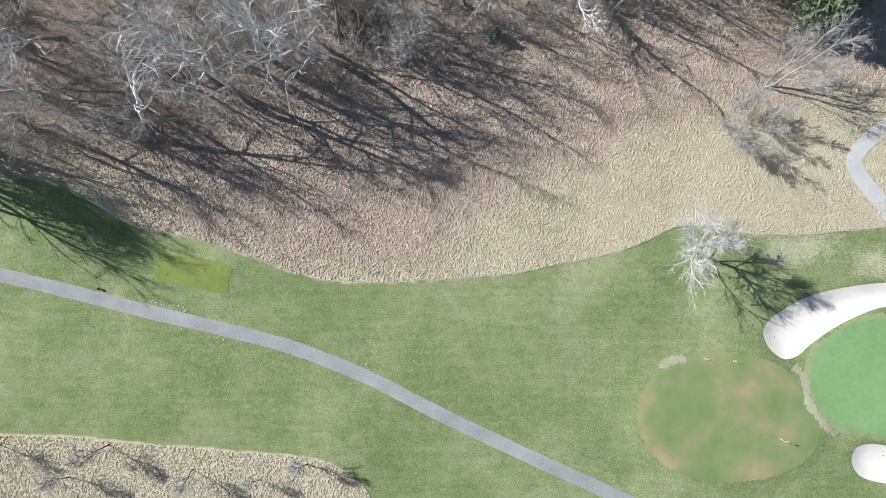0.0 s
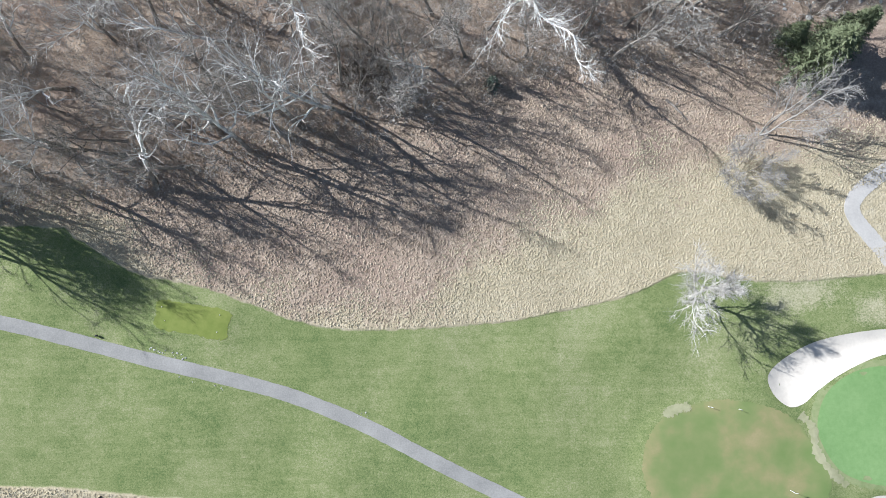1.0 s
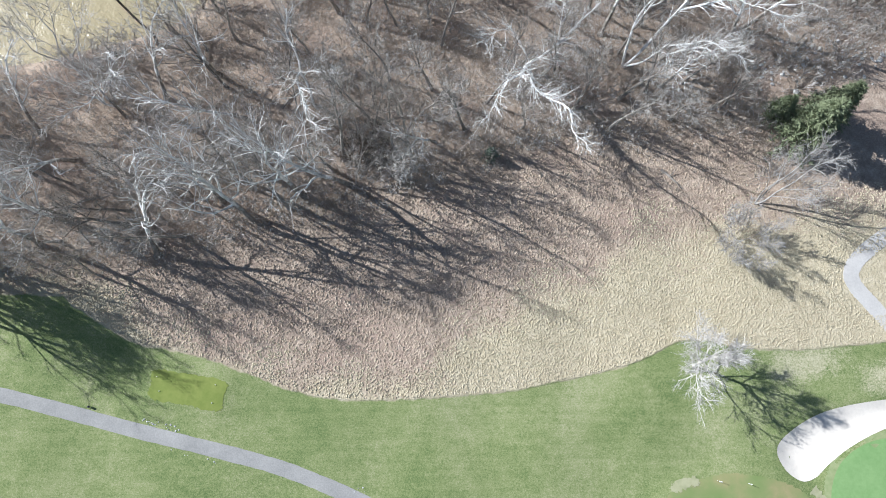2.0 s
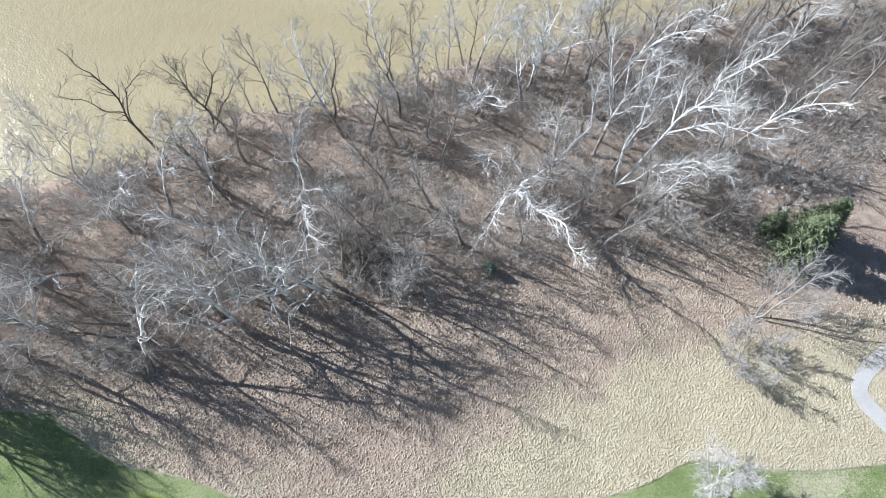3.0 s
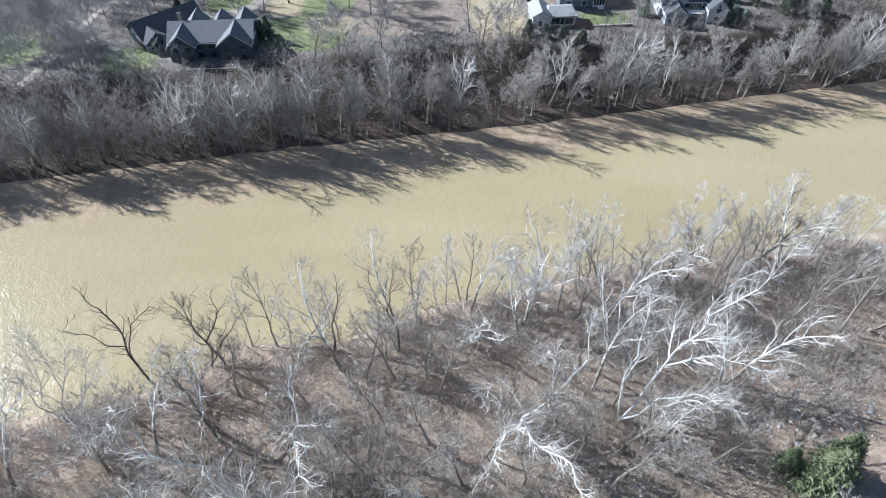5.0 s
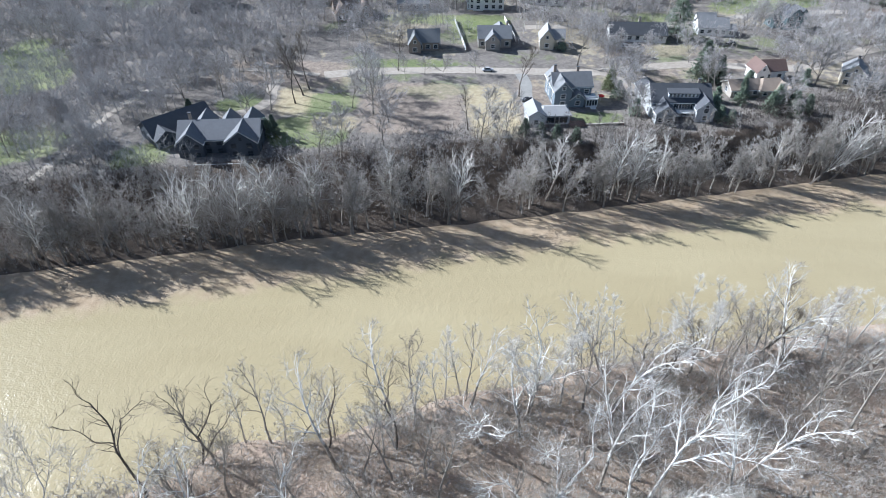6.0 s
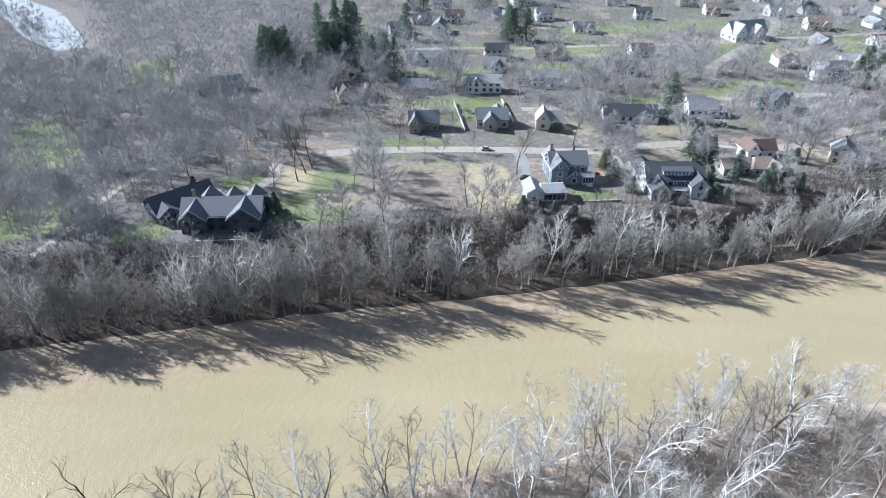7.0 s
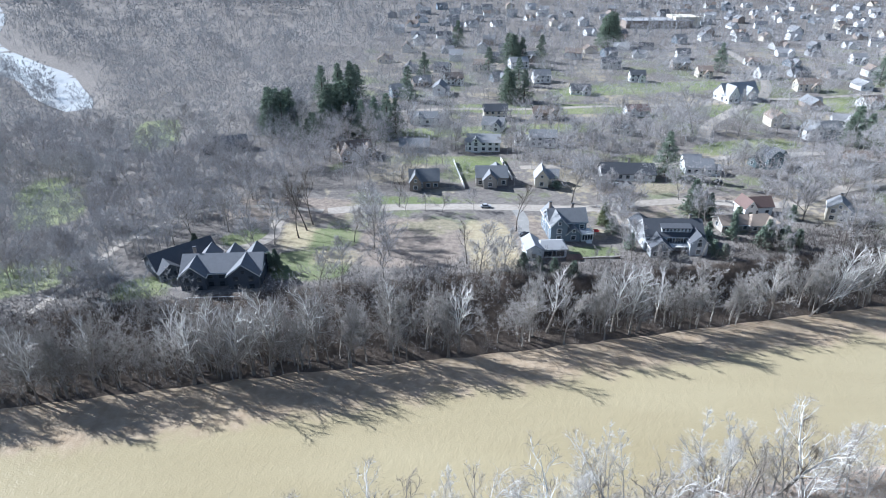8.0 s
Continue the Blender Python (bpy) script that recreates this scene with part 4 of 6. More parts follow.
    for i, (x, y, s) in enumerate(((-57, 26, 0.95), (-46.5, 24, 0.95), (-52, 33, 1.0), (-36, 34, 1.0), (-28, 29, 0.95), (-41, 38, 1.0), (-18, 38, 0.95), (-9, 35, 0.9))):
        plant(NARROWS[i % 3], x, y, s)
    # the rest of the stand
    spots = []
    while len(spots) < 104:
        x, y = rng.uniform(-110, 110), rng.uniform(14, 112)
        bank = along(NEAR_BANK, x) - y
        if bank < 3 or y < along(WOODS_EDGE, x) + 2 or (x > 58 and y < 70) or any((x - a) ** 2 + (y - b) ** 2 < 22 for a, b in spots):
            continue
        spots.append((x, y))
    for i, (x, y) in enumerate(spots):
        k = SYCAMORES[i % 3] if i % 3 == 0 else GREYS[i % 4]
        edge = smooth((y - along(WOODS_EDGE, x)) / 14)
        plant(k, x, y, rng.uniform(0.6, 0.8) + 0.3 * float(edge) * rng.uniform(), squash=rng.uniform(0.95, 1.15))
    n = 0
    while n < 290:
        x, y = rng.uniform(-100, 108), rng.uniform(10, 108)
        bank = along(NEAR_BANK, x) - y
        if bank < 1 or y < along(WOODS_EDGE, x) + 1 or wave(x, y, 5, 28) < -0.2 or (x > 60 and y < 50):
            continue
        plant(THICKETS[n % 3], x, y, rng.uniform(0.6, 1.5))
        n += 1
    r = np.random.default_rng(44)
    x, y = r.uniform(-112, 112, 26000), r.uniform(8, 112, 26000)
    ok = (along(NEAR_BANK, x) - y > 1.5) & (y > along(WOODS_EDGE, x) - 3 + 5 * wave(x, y, 6, 18)) & ((x < 58) | (y > 58) | (wave(x, y, 12, 14) > 0.1)) & (wave(x, y, 11, 16) + r.normal(0, 0.3, len(x)) > -0.25)
    x, y = x[ok], y[ok]
    brush = sprays(0.02, seed=68, tall=3.2, fork=0.1, stems=3, spread=0.6, limbs=3, limb_len=0.6, boughs=2, shoots=2, twigs=3, fine=0.025, bends=(1, 1))
    dark = wave(x, y, 14, 22) + r.normal(0, 0.35, len(x)) > -0.02
    for pick, material, label, seed in ((~dark, BRUSH_TWIG, "grey leafless brush covering the woodland floor", 45), (dark, WOOD_TWIG, "brown leafless brush covering the woodland floor", 46)):
        a, b = x[pick][:3500], y[pick][:3500]
        joined("undergrowth", brush, a, b, r.uniform(0.5, 1.5, len(a)), material, label, "undergrowth", seed)


def plant_far_side():
    n = 0
    while n < 270:
        x = rng.uniform(-155, 170)
        d = rng.uniform(1.5, 30) if n % 5 < 2 else rng.uniform(1, 7)
        y = along(FAR_BANK, x) + d
        if inside_house(x, y, 3) or (42 < x < 66 and y > 183) or (x > 15 and wave(x, y, 22, 14) + 0.02 * d < -0.1):
            continue
        white = n % 12 == 0 and d < 12
        low = 1.0 - 0.62 * float(smooth((d - 8) / 20))
        plant(BANK_WHITE[n % 2] if white else BANK_GREY[n % 4], x, y, rng.uniform(0.9, 1.2) if white else rng.uniform(0.75, 1.3) * low)
        n += 1
    for k, x, y, s in ((0, -96.2, 140.5, 0.85), (1, -14.8, 156, 1.05), (0, 6.2, 153, 1.1), (1, 34, 163, 1.0), (0, 61.3, 166, 1.05), (1, -77, 141, 0.7), (0, -62, 142, 0.75), (1, -39.6, 149, 0.85), (0, 70, 168, 0.85), (1, 112, 176, 0.8)):
        plant(BANK_WHITE[k], x, y, s)
    plant(BANK_WHITE[1], 122.4, 173, 0.95, 0.4, lean=0.5)
    plant(BANK_WHITE[0], 130, 175, 0.95, 2.4, lean=0.42)
    r = np.random.default_rng(48)
    x = 345 * r.uniform(0, 1, 2600) ** 1.15 - 165
    y = along(FAR_BANK, x) + r.uniform(0.5, 34, 2600)
    ok = np.array([not inside_house(a, b, 3) for a, b in zip(x, y)]) & ((x < 43) | (x > 67) | (y < 188))
    x, y = x[ok], y[ok]
    brush = sprays(0.05, seed=69, tall=7, fork=0.06, stems=3, spread=0.4, limbs=3, limb_len=0.6, boughs=3, shoots=2, twigs=2, fine=0.055, lift=0.1, bends=(1, 1))
    size = r.uniform(0.45, 1.15, len(x)) * np.clip(0.3 + (y - along(FAR_BANK, x)) / 13, 0.3, 1)
    # High on the right only dark brush, coloured for the bluff's shade.
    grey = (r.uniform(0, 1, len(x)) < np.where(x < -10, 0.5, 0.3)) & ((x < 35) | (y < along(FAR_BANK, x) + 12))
    joined("bank_brush", brush, x[~grey], y[~grey], size[~grey], SHADED_TWIG, "brown leafless brush covering the far bank, darkened for its shade", "undergrowth", 49)
    joined("bank_brush", brush, x[grey], y[grey], size[grey], BANK_TWIG, "grey leafless brush covering the far bank", "undergrowth", 50)


# ---- houses ----
def paint(name, c, rough=0.7):
    return speckled(name, [(0.3, tuple(v * 0.86 for v in c)), (0.7, tuple(min(1, v * 1.08) for v in c))], 0.9, rough, 0.3, 0.0, 0.2, 0.12)


WALLS = {"white": paint("white_siding", (0.76, 0.76, 0.74)), "cream": paint("cream_siding", (0.66, 0.60, 0.48)), "blue": paint("blue_grey_siding", (0.175, 0.215, 0.25)),
         "grey": paint("grey_siding", (0.36, 0.37, 0.38)), "slate": paint("dark_slate_siding", (0.075, 0.09, 0.11)), "brick": paint("brick_wall", (0.30, 0.25, 0.21)),
         "teal": paint("teal_siding", (0.17, 0.235, 0.25)), "pale": paint("pale_grey_siding", (0.56, 0.57, 0.58)), "stone": paint("stone_wall", (0.42, 0.38, 0.33))}
ROOFS = {"grey": paint("grey_shingles", (0.24, 0.245, 0.25), 0.9), "dark": paint("dark_shingles", (0.10, 0.105, 0.115), 0.9), "slate": paint("slate_shingles", (0.19, 0.195, 0.205), 0.9), "brown": paint("brown_shingles", (0.24, 0.19, 0.155), 0.9),
         "red": paint("red_shingles", (0.165, 0.115, 0.10), 0.9), "pale": paint("pale_shingles", (0.37, 0.37, 0.37), 0.9), "tan": paint("tan_shingles", (0.36, 0.29, 0.23), 0.9)}
TRIM = paint("white_trim", (0.80, 0.80, 0.78))
DECK = paint("deck_wood", (0.23, 0.13, 0.10))
METAL = speckled("dark_metal", [(0.3, (0.03, 0.03, 0.035)), (0.7, (0.07, 0.07, 0.075))], 2, 0.4, 0.5)
glass, gn, gl, gb = mat("window_glass", 0.05, 0.6)
gb.inputs["Base Color"].default_value = (0.035, 0.045, 0.055, 1)


def box(cx, cy, z0, w, d, h, bevel=0.0):
    bm = bmesh.new()
    bmesh.ops.create_cube(bm, size=1, matrix=Matrix.Translation((cx, cy, z0 + h / 2)) @ Matrix.Diagonal((w, d, h, 1)))
    if bevel:
        bmesh.ops.bevel(bm, geom=bm.edges[:], offset=bevel, segments=1, affect="EDGES")
    return bm


def gable_body(w, d, h, rise, axis):
    """Walls of a block, with gables at the ends of its ridge. axis 'x': the ridge runs along x."""
    a, b = (w / 2, d / 2) if axis == "x" else (d / 2, w / 2)
    pts = [(-a, -b, -3.5), (a, -b, -3.5), (a, b, -3.5), (-a, b, -3.5), (-a, -b, h), (a, -b, h), (a, b, h), (-a, b, h), (-a, 0, h + rise), (a, 0, h + rise)]
    if axis == "y":
        pts = [(-y, x, z) for x, y, z in pts]
    return pts, [(0, 1, 5, 4), (1, 2, 6, 9, 5), (2, 3, 7, 6), (3, 0, 4, 8, 7)]


def gable_roof(w, d, h, rise, axis, over=0.5, thick=0.22, hip=0.0):
    """Two sloping slabs with overhanging eaves; hip draws the ridge's ends in."""
    a, b = (w / 2, d / 2) if axis == "x" else (d / 2, w / 2)
    k = rise / b
    e = b + over
    x0, x1 = a + over, a + over - hip
    top = [(-x0, -e, h - over * k), (x0, -e, h - over * k), (x1, 0, h + rise), (-x1, 0, h + rise), (x0, e, h - over * k), (-x0, e, h - over * k)]
    v = [(x, y, z + thick) for x, y, z in top] + top
    f = [(0, 1, 2, 3), (3, 2, 4, 5), (9, 8, 7, 6), (11, 10, 8, 9), (0, 6, 7, 1), (5, 4, 10, 11), (1, 7, 8, 2), (2, 8, 10, 4), (0, 3, 9, 6), (3, 5, 11, 9)]
    if hip:
        f += [(1, 4, 2), (0, 3, 5)]
    if axis == "y":
        v = [(-y, x, z) for x, y, z in v]
    return v, f


WINDOW_MESHES = {}


def window(parent, x, y, z, w, h, side, frame_paint=None):
    """A window on a wall: a proud white frame and a dark pane. side: the way it faces."""
    frame_paint = frame_paint or TRIM
    key = (round(w, 2), round(h, 2), frame_paint.name)
    if key not in WINDOW_MESHES:
        t = 0.17
        bars = [(0, 0, w + 2 * t, t), (0, h + t, w + 2 * t, t), (-(w + t) / 2, t, t, h), ((w + t) / 2, t, t, h), (0, h / 2 + t / 2, w, 0.06)]
        v, f = [], []
        for cx, z0, bw, bh in bars:
            c = len(v)
            v += [(cx + sx * bw / 2, dy, z0 + sz * bh) for dy in (-0.1, 0.02) for sx, sz in ((-1, 0), (1, 0), (1, 1), (-1, 1))]
            f += [tuple(c + i for i in q) for q in ((0, 1, 2, 3), (0, 4, 5, 1), (1, 5, 6, 2), (2, 6, 7, 3), (3, 7, 4, 0))]
        fm = mesh_of("window", v, f, frame_paint)
        q = [(-w / 2, -0.05, t), (w / 2, -0.05, t), (w / 2, -0.05, t + h), (-w / 2, -0.05, t + h)]
        q += [(a, 0.01, c) for a, b, c in q]
        pm = mesh_of("pane", q, [(0, 1, 2, 3), (0, 4, 5, 1), (1, 5, 6, 2), (2, 6, 7, 3), (3, 7, 4, 0)], glass)
        WINDOW_MESHES[key] = fm, pm
    fm, pm = WINDOW_MESHES[key]
    ob = part("window", fm, None, parent)
    ob.matrix_basis = Matrix.Translation((x, y, z)) @ Matrix.Rotation(side, 4, "Z")
    part("pane", pm, None, ob)
    return ob


HOUSES = []


def inside_house(x, y, room):
    return any(abs((x - a) * c + (y - b) * s) < w / 2 + room and abs(-(x - a) * s + (y - b) * c) < d / 2 + room for a, b, w, d, c, s in HOUSES)


def house(x, y, turn, wall, roof, blocks, label, chimneys=(), dormers=(), windows=True, size=(14, 12), name="house", group="houses", sink=0.0, trim=False):
    """A house of several gabled blocks. A block: centre x, y, width, depth, wall height, rise, ridge axis, and optional storeys, hip."""
    HOUSES.append((x, y, size[0], size[1], math.cos(turn), math.sin(turn)))
    root = thing(name, x, y, z_at(x, y) - sink, turn, label, "house", group)
    sash = WALLS["slate"] if wall == "slate" else TRIM
    for blk in blocks:
        cx, cy, w, d, h, rise, axis = blk[:7]
        hip = blk[7] if len(blk) > 7 else 0.0
        v, f = gable_body(w, d, h, 0.02 if hip else rise, axis)
        wl_ = part("wall", mesh_of("wall", v, f, WALLS[wall] if len(blk) < 9 else WALLS[blk[8]]), None, root)
        wl_.location = (cx, cy, 0)
        v, f = gable_roof(w, d, h, rise, axis, hip=hip)
        rf = part("roof", mesh_of("roof", v, f, ROOFS[roof]), None, root)
        rf.location = (cx, cy, 0)
        if trim:
            v, f = gable_roof(w, d, h - 0.2, rise, axis, over=0.58, thick=0.2, hip=hip)
            part("fascia", mesh_of("fascia", v, f, TRIM), None, root).location = (cx, cy, 0)
        if windows:
            rows = max(1, int(h // 2.6))
            for s in range(rows):
                z = 0.8 + s * 2.8
                for k in range(max(1, int(w // 3.2))):
                    wx = cx - w / 2 + (k + 0.5) * w / max(1, int(w // 3.2))
                    window(root, wx, cy - d / 2, z, 1.6, 1.6, 0, sash)
                for k in range(max(1, int(d // 4.5))):
                    wy = cy - d / 2 + (k + 0.5) * d / max(1, int(d // 4.5))
                    window(root, cx - w / 2, wy, z, 1.4, 1.6, -math.pi / 2, sash)
                    window(root, cx + w / 2, wy, z, 1.4, 1.6, math.pi / 2, sash)
            if axis == "y" and rise > 1.8 and not hip:
                window(root, cx, cy - d / 2, h + 0.1, 1.0, 1.1, 0, sash)
    for cx, cy, top in chimneys:
        bm = box(cx, cy, top - 4.5, 0.9, 0.7, 4.3, 0.03)
        ch = part("chimney", bm, WALLS["brick"] if wall != "white" else WALLS["stone"], root)
        part("cap", box(cx, cy, top - 0.2, 1.15, 0.95, 0.2, 0.03), ROOFS["dark"], ch)
    for cx, cy, z, w, d, h in dormers:
        part("dormer", box(cx, cy, z, w, d, h), WALLS[wall], root)
        bm = bmesh.new()
        q = [bm.verts.new(p) for p in ((cx - w / 2 - 0.3, cy - d / 2 - 0.4, z + h), (cx + w / 2 + 0.3, cy - d / 2 - 0.4, z + h), (cx + w / 2 + 0.3, cy + d / 2 + 0.8, z + h + 0.7), (cx - w / 2 - 0.3, cy + d / 2 + 0.8, z + h + 0.7))]
        face = bm.faces.new(q)
        up = bmesh.ops.extrude_face_region(bm, geom=[face])["geom"]
        bmesh.ops.translate(bm, verts=[g for g in up if isinstance(g, bmesh.types.BMVert)], vec=(0, 0, 0.18))
        part("dormer_roof", bm, ROOFS[roof], root)
        for k in range(max(1, int(w // 1.3))):
            window(root, cx - w / 2 + (k + 0.5) * w / max(1, int(w // 1.3)), cy - d / 2, z + 0.35, 0.75, max(0.5, h - 0.75), 0)
    return root


def build_houses():
    # the dark lodge over the river, with several gables
    h = house(-69.5, 179, 0.06, "slate", "slate", [(0, 2, 25, 12, 6.0, 3.6, "x"), (-8.4, -2.2, 7.8, 8.2, 6.0, 3.4, "y"), (7.4, -2.2, 9.6, 8.2, 6.0, 3.7, "y"), (8.5, 8.5, 6, 7, 5.6, 3.0, "y"), (1, 9, 5, 7, 5.4, 2.6, "y"), (-6.5, 8.5, 6, 7, 5.6, 3.0, "y")],
              "dark slate-sided lodge with several gables above the river", chimneys=((-9.4, 3.5, 11.6),), size=(27, 24), trim=True, sink=1.0)
    part("deck", box(0.2, -9.3, -3.2, 19, 4.2, 3.3, 0.05), DECK, h, "dark wooden deck over the slope")
    for k in range(9):
        part("deck_post", box(-9.2 + 2.35 * k, -11.3, 0.1, 0.14, 0.14, 1.1), TRIM, h)
    part("deck_rail", box(0.2, -11.3, 1.1, 19, 0.16, 0.14), TRIM, h)
    part("stairs", box(0.4, -12.5, -3.2, 5, 2.2, 1.6, 0.05), TRIM, h)
    house(-87.5, 190, 0.75, "slate", "dark", [(0, 0, 21, 11, 3.4, 3.6, "x"), (-7, -5, 7, 6, 3.0, 2.4, "y")], "low dark-roofed garage wing beside the lodge", size=(22, 14))
    # the blue-grey two-storey house
    h = house(48.3, 213.6, 0.08, "blue", "grey", [(0, 1.8, 14, 9, 6.8, 3.4, "x"), (-4.1, -2.2, 6.2, 7.6, 6.8, 3.2, "y"), (1.4, -4.4, 5, 3.4, 3.6, 2.2, "y"), (-4.6, 6.8, 5, 5, 6.8, 2.6, "y")],
              "blue-grey two-storey house with white trim and gables", chimneys=((-5.4, 4.6, 12), (2.8, 3.4, 11.6)), size=(17, 16), trim=True)
    room = part("sunroom", box(6.7, -3.6, 0, 4.4, 5, 3.2, 0.05), TRIM, h, "white flat-topped sunroom with tall windows")
    for k in range(4):
        part("sunroom_pane", box(5.2 + 1.0 * k, -6.13, 0.7, 0.75, 0.08, 2.0), glass, room)
    for x, y, w, d in ((6.7, -6.0, 4.6, 0.12), (4.5, -3.6, 0.12, 4.8), (8.9, -3.6, 0.12, 4.8)):
        part("rail", box(x, y, 4.0, w, d, 0.12), TRIM, room)
        for k in range(6):
            part("baluster", box(x + (k / 5 - 0.5) * (w - 0.1), y + (k / 5 - 0.5) * (d - 0.1), 3.2, 0.1, 0.1, 0.8), TRIM, room)
    for k in range(6):
        part("stair", box(7.2, -6.4 - 0.32 * k, -0.4, 2.0, 0.34, 1.1 - 0.17 * k, 0.02), TRIM, h)
    # the white cottage on the bluff
    c = house(37.2, 196, 0.06, "white", "pale", [(2.8, 0.6, 9.6, 7.2, 3.4, 1.5, "x", 1.6), (-4.2, 0, 5.4, 9, 4.2, 1.7, "y")], "small white cottage with pale roofs on the bluff", size=(15, 10))
    for k in range(5):
        part("long_pane", box(0.2 + 1.5 * k, -3.1, 0.6, 1.2, 0.1, 2.1, 0.02), glass, c)
    w = thing("retaining_wall", 55.5, 193.6, z_at(55.5, 193.6) - 2.6, 0.09, "dark retaining wall with posts below the lawn", "wall")
    part("face", box(0, 0, 0, 17.5, 0.5, 3.0, 0.05), WALLS["brick"], w)
    part("coping", box(0, 0, 3.0, 17.8, 0.7, 0.18, 0.03), WALLS["stone"], w)
    for k in range(7):
        part("post", box(-8.4 + 2.8 * k, -0.3, 0, 0.25, 0.25, 3.1, 0.03), DECK, w)
    # the large craftsman house
    h = house(85, 204.3, -0.02, "pale", "dark", [(0, 2, 20.5, 11, 6, 4.2, "x"), (-6.4, -5.4, 6.6, 8, 4.4, 2.7, "y", 0.0, "grey"), (7.6, -4.6, 6.2, 6, 5.2, 2.9, "y"), (-7, 12, 7, 12, 3.2, 2.2, "y"), (4.6, 11, 8, 7, 3.2, 2.2, "x")],
              "large pale grey house with dark roof, long dormer and front gables", chimneys=((6.6, 2.6, 11.8),), dormers=((0.6, -0.9, 6.8, 10.5, 3.2, 1.7),), size=(24, 24), trim=True)
    deck = part("balcony", box(0.8, -5.0, 2.7, 7.4, 2.6, 0.25, 0.04), TRIM, h)
    part("balcony_rail", box(0.8, -6.25, 3.75, 7.4, 0.12, 0.12, 0.02), TRIM, deck)
    for k in range(14):
        part("baluster", box(-2.7 + 0.54 * k, -6.25, 2.95, 0.09, 0.09, 0.8), TRIM, deck)
    for k in range(7):
        part("tall_pane", box(-2.2 + 1.0 * k, -3.56, 3.3, 0.75, 0.1, 1.9, 0.02), glass, h)
    # the tan house with the red roof
    house(127, 230.5, 0.1, "white", "red", [(3.5, 3, 9, 7, 4.2, 2.8, "x"), (-2.2, 2, 4.6, 8, 4.4, 2.9, "y")], "white-gabled house with a faded red roof", size=(14, 12), trim=True)
    house(119.5, 219, 0.1, "stone", "tan", [(-6, 1, 11, 8, 3, 2.2, "x"), (4.5, 0, 11, 9, 3, 2.6, "x", 3.0), (8, -4, 7, 7, 3, 2.0, "y")], "low house with tan shingle roofs", size=(20, 12), trim=True)
    house(160.5, 229, -0.5, "cream", "grey", [(0, 0, 8, 8, 5.8, 3.2, "y"), (5, 1, 6, 6, 3.5, 2, "x")], "narrow white house with a tall gable", chimneys=((0, 3, 10),), size=(14, 10), trim=True)
    # the second row, across the street
    house(-6, 264, 0.05, "brick", "grey", [(0, 2, 13, 8, 4, 4, "x"), (-4, -1.5, 5, 7, 4.2, 3.8, "y")], "brick cottage with a steep grey roof", size=(14, 12))
    house(24.5, 268, 0, "stone", "grey", [(0, 2, 14, 9, 4.2, 3.8, "x"), (-1, -2, 6, 7, 4, 3, "y"), (3, 9, 7, 7, 3.6, 2.4, "y")], "stone cottage with grey roofs and a rear wing", chimneys=((5.5, 3, 9.5),), size=(15, 16))
    house(47, 267, -0.1, "cream", "pale", [(0, 0, 6, 9, 4.4, 4, "y"), (4, 2, 7, 6, 3.6, 3, "x")], "cream cottage with a steep front gable", size=(13, 11))
    house(88, 276, -0.05, "white", "dark", [(0, 0, 24, 9, 3.4, 3.6, "x"), (10, -1, 5, 8, 3.2, 2.4, "x")], "long white ranch house with a dark roof", chimneys=((1, 1.5, 9),), size=(26, 11))
    house(124, 283, -0.1, "white", "grey", [(0, 0, 13, 9, 3.6, 3, "x"), (-2, 5, 8, 6, 5, 2, "x"), (6, -2, 7, 6, 3, 1.6, "x")], "white bungalow with a grey roof and sunroom", size=(18, 14))
    house(162, 291, 0.3, "teal", "dark", [(0, 0, 9, 9, 5.8, 3.4, "y"), (6, 1, 7, 7, 4.5, 3.4, "y"), (-5, 2, 6, 6, 3.2, 2.4, "x")], "teal house with steep dark gables", size=(18, 12))
    house(210, 292, -0.2, "stone", "brown", [(0, 0, 18, 10, 3.4, 3, "x"), (-7, -3, 6, 7, 3.4, 2.6, "y", 0.0, "white")], "low stone house with brown roof and white gable", size=(20, 13))
    house(213, 338, 0.1, "white", "grey", [(-6, -1, 8, 10, 6, 4, "y"), (4, 1, 14, 9, 6, 3.6, "x", 2.0, "blue")], "white and blue-grey house with tall gables", size=(24, 13))
    # the third and fourth rows
    house(24, 317, -0.05, "white", "pale", [(0, 0, 17, 9, 5.4, 3, "x"), (-4, -3, 5, 5, 5.4, 2.4, "y"), (-8, 0, 3, 8, 4, 2, "x")], "long white two-storey house with grey roof", size=(19, 11))
    house(56, 324, -0.05, "white", "grey", [(0, 0, 14, 9, 5.4, 2.8, "x"), (3, -4, 6, 4, 3, 1.4, "x"), (-11, 2, 7, 7, 3, 2.2, "y")], "white colonial house with a porch", size=(18, 12))
    house(-12, 315, 0, "grey", "grey", [(0, 0, 15, 9, 3.4, 3, "x")], "grey ranch house behind trees", size=(16, 10))
    house(-42, 306, 0.35, "brick", "brown", [(0, 0, 16, 10, 4, 4.4, "x"), (-5, -4, 7, 7, 4, 3.8, "y"), (6, -4, 6, 6, 4, 3.4, "y")], "brown-roofed brick house with steep gables", size=(20, 16))
    house(-8, 369, 0, "white", "grey", [(0, 0, 16, 9, 4, 3, "x"), (-3, -4, 6, 4, 4, 2.6, "y"), (9, 0, 6, 7, 3, 2, "x")], "white house with grey roof among trees", size=(20, 12))
    house(35, 378, 0.05, "cream", "dark", [(0, 0, 14, 9, 5.5, 3.2, "x")], "cream two-storey house with a dark roof", size=(15, 10))
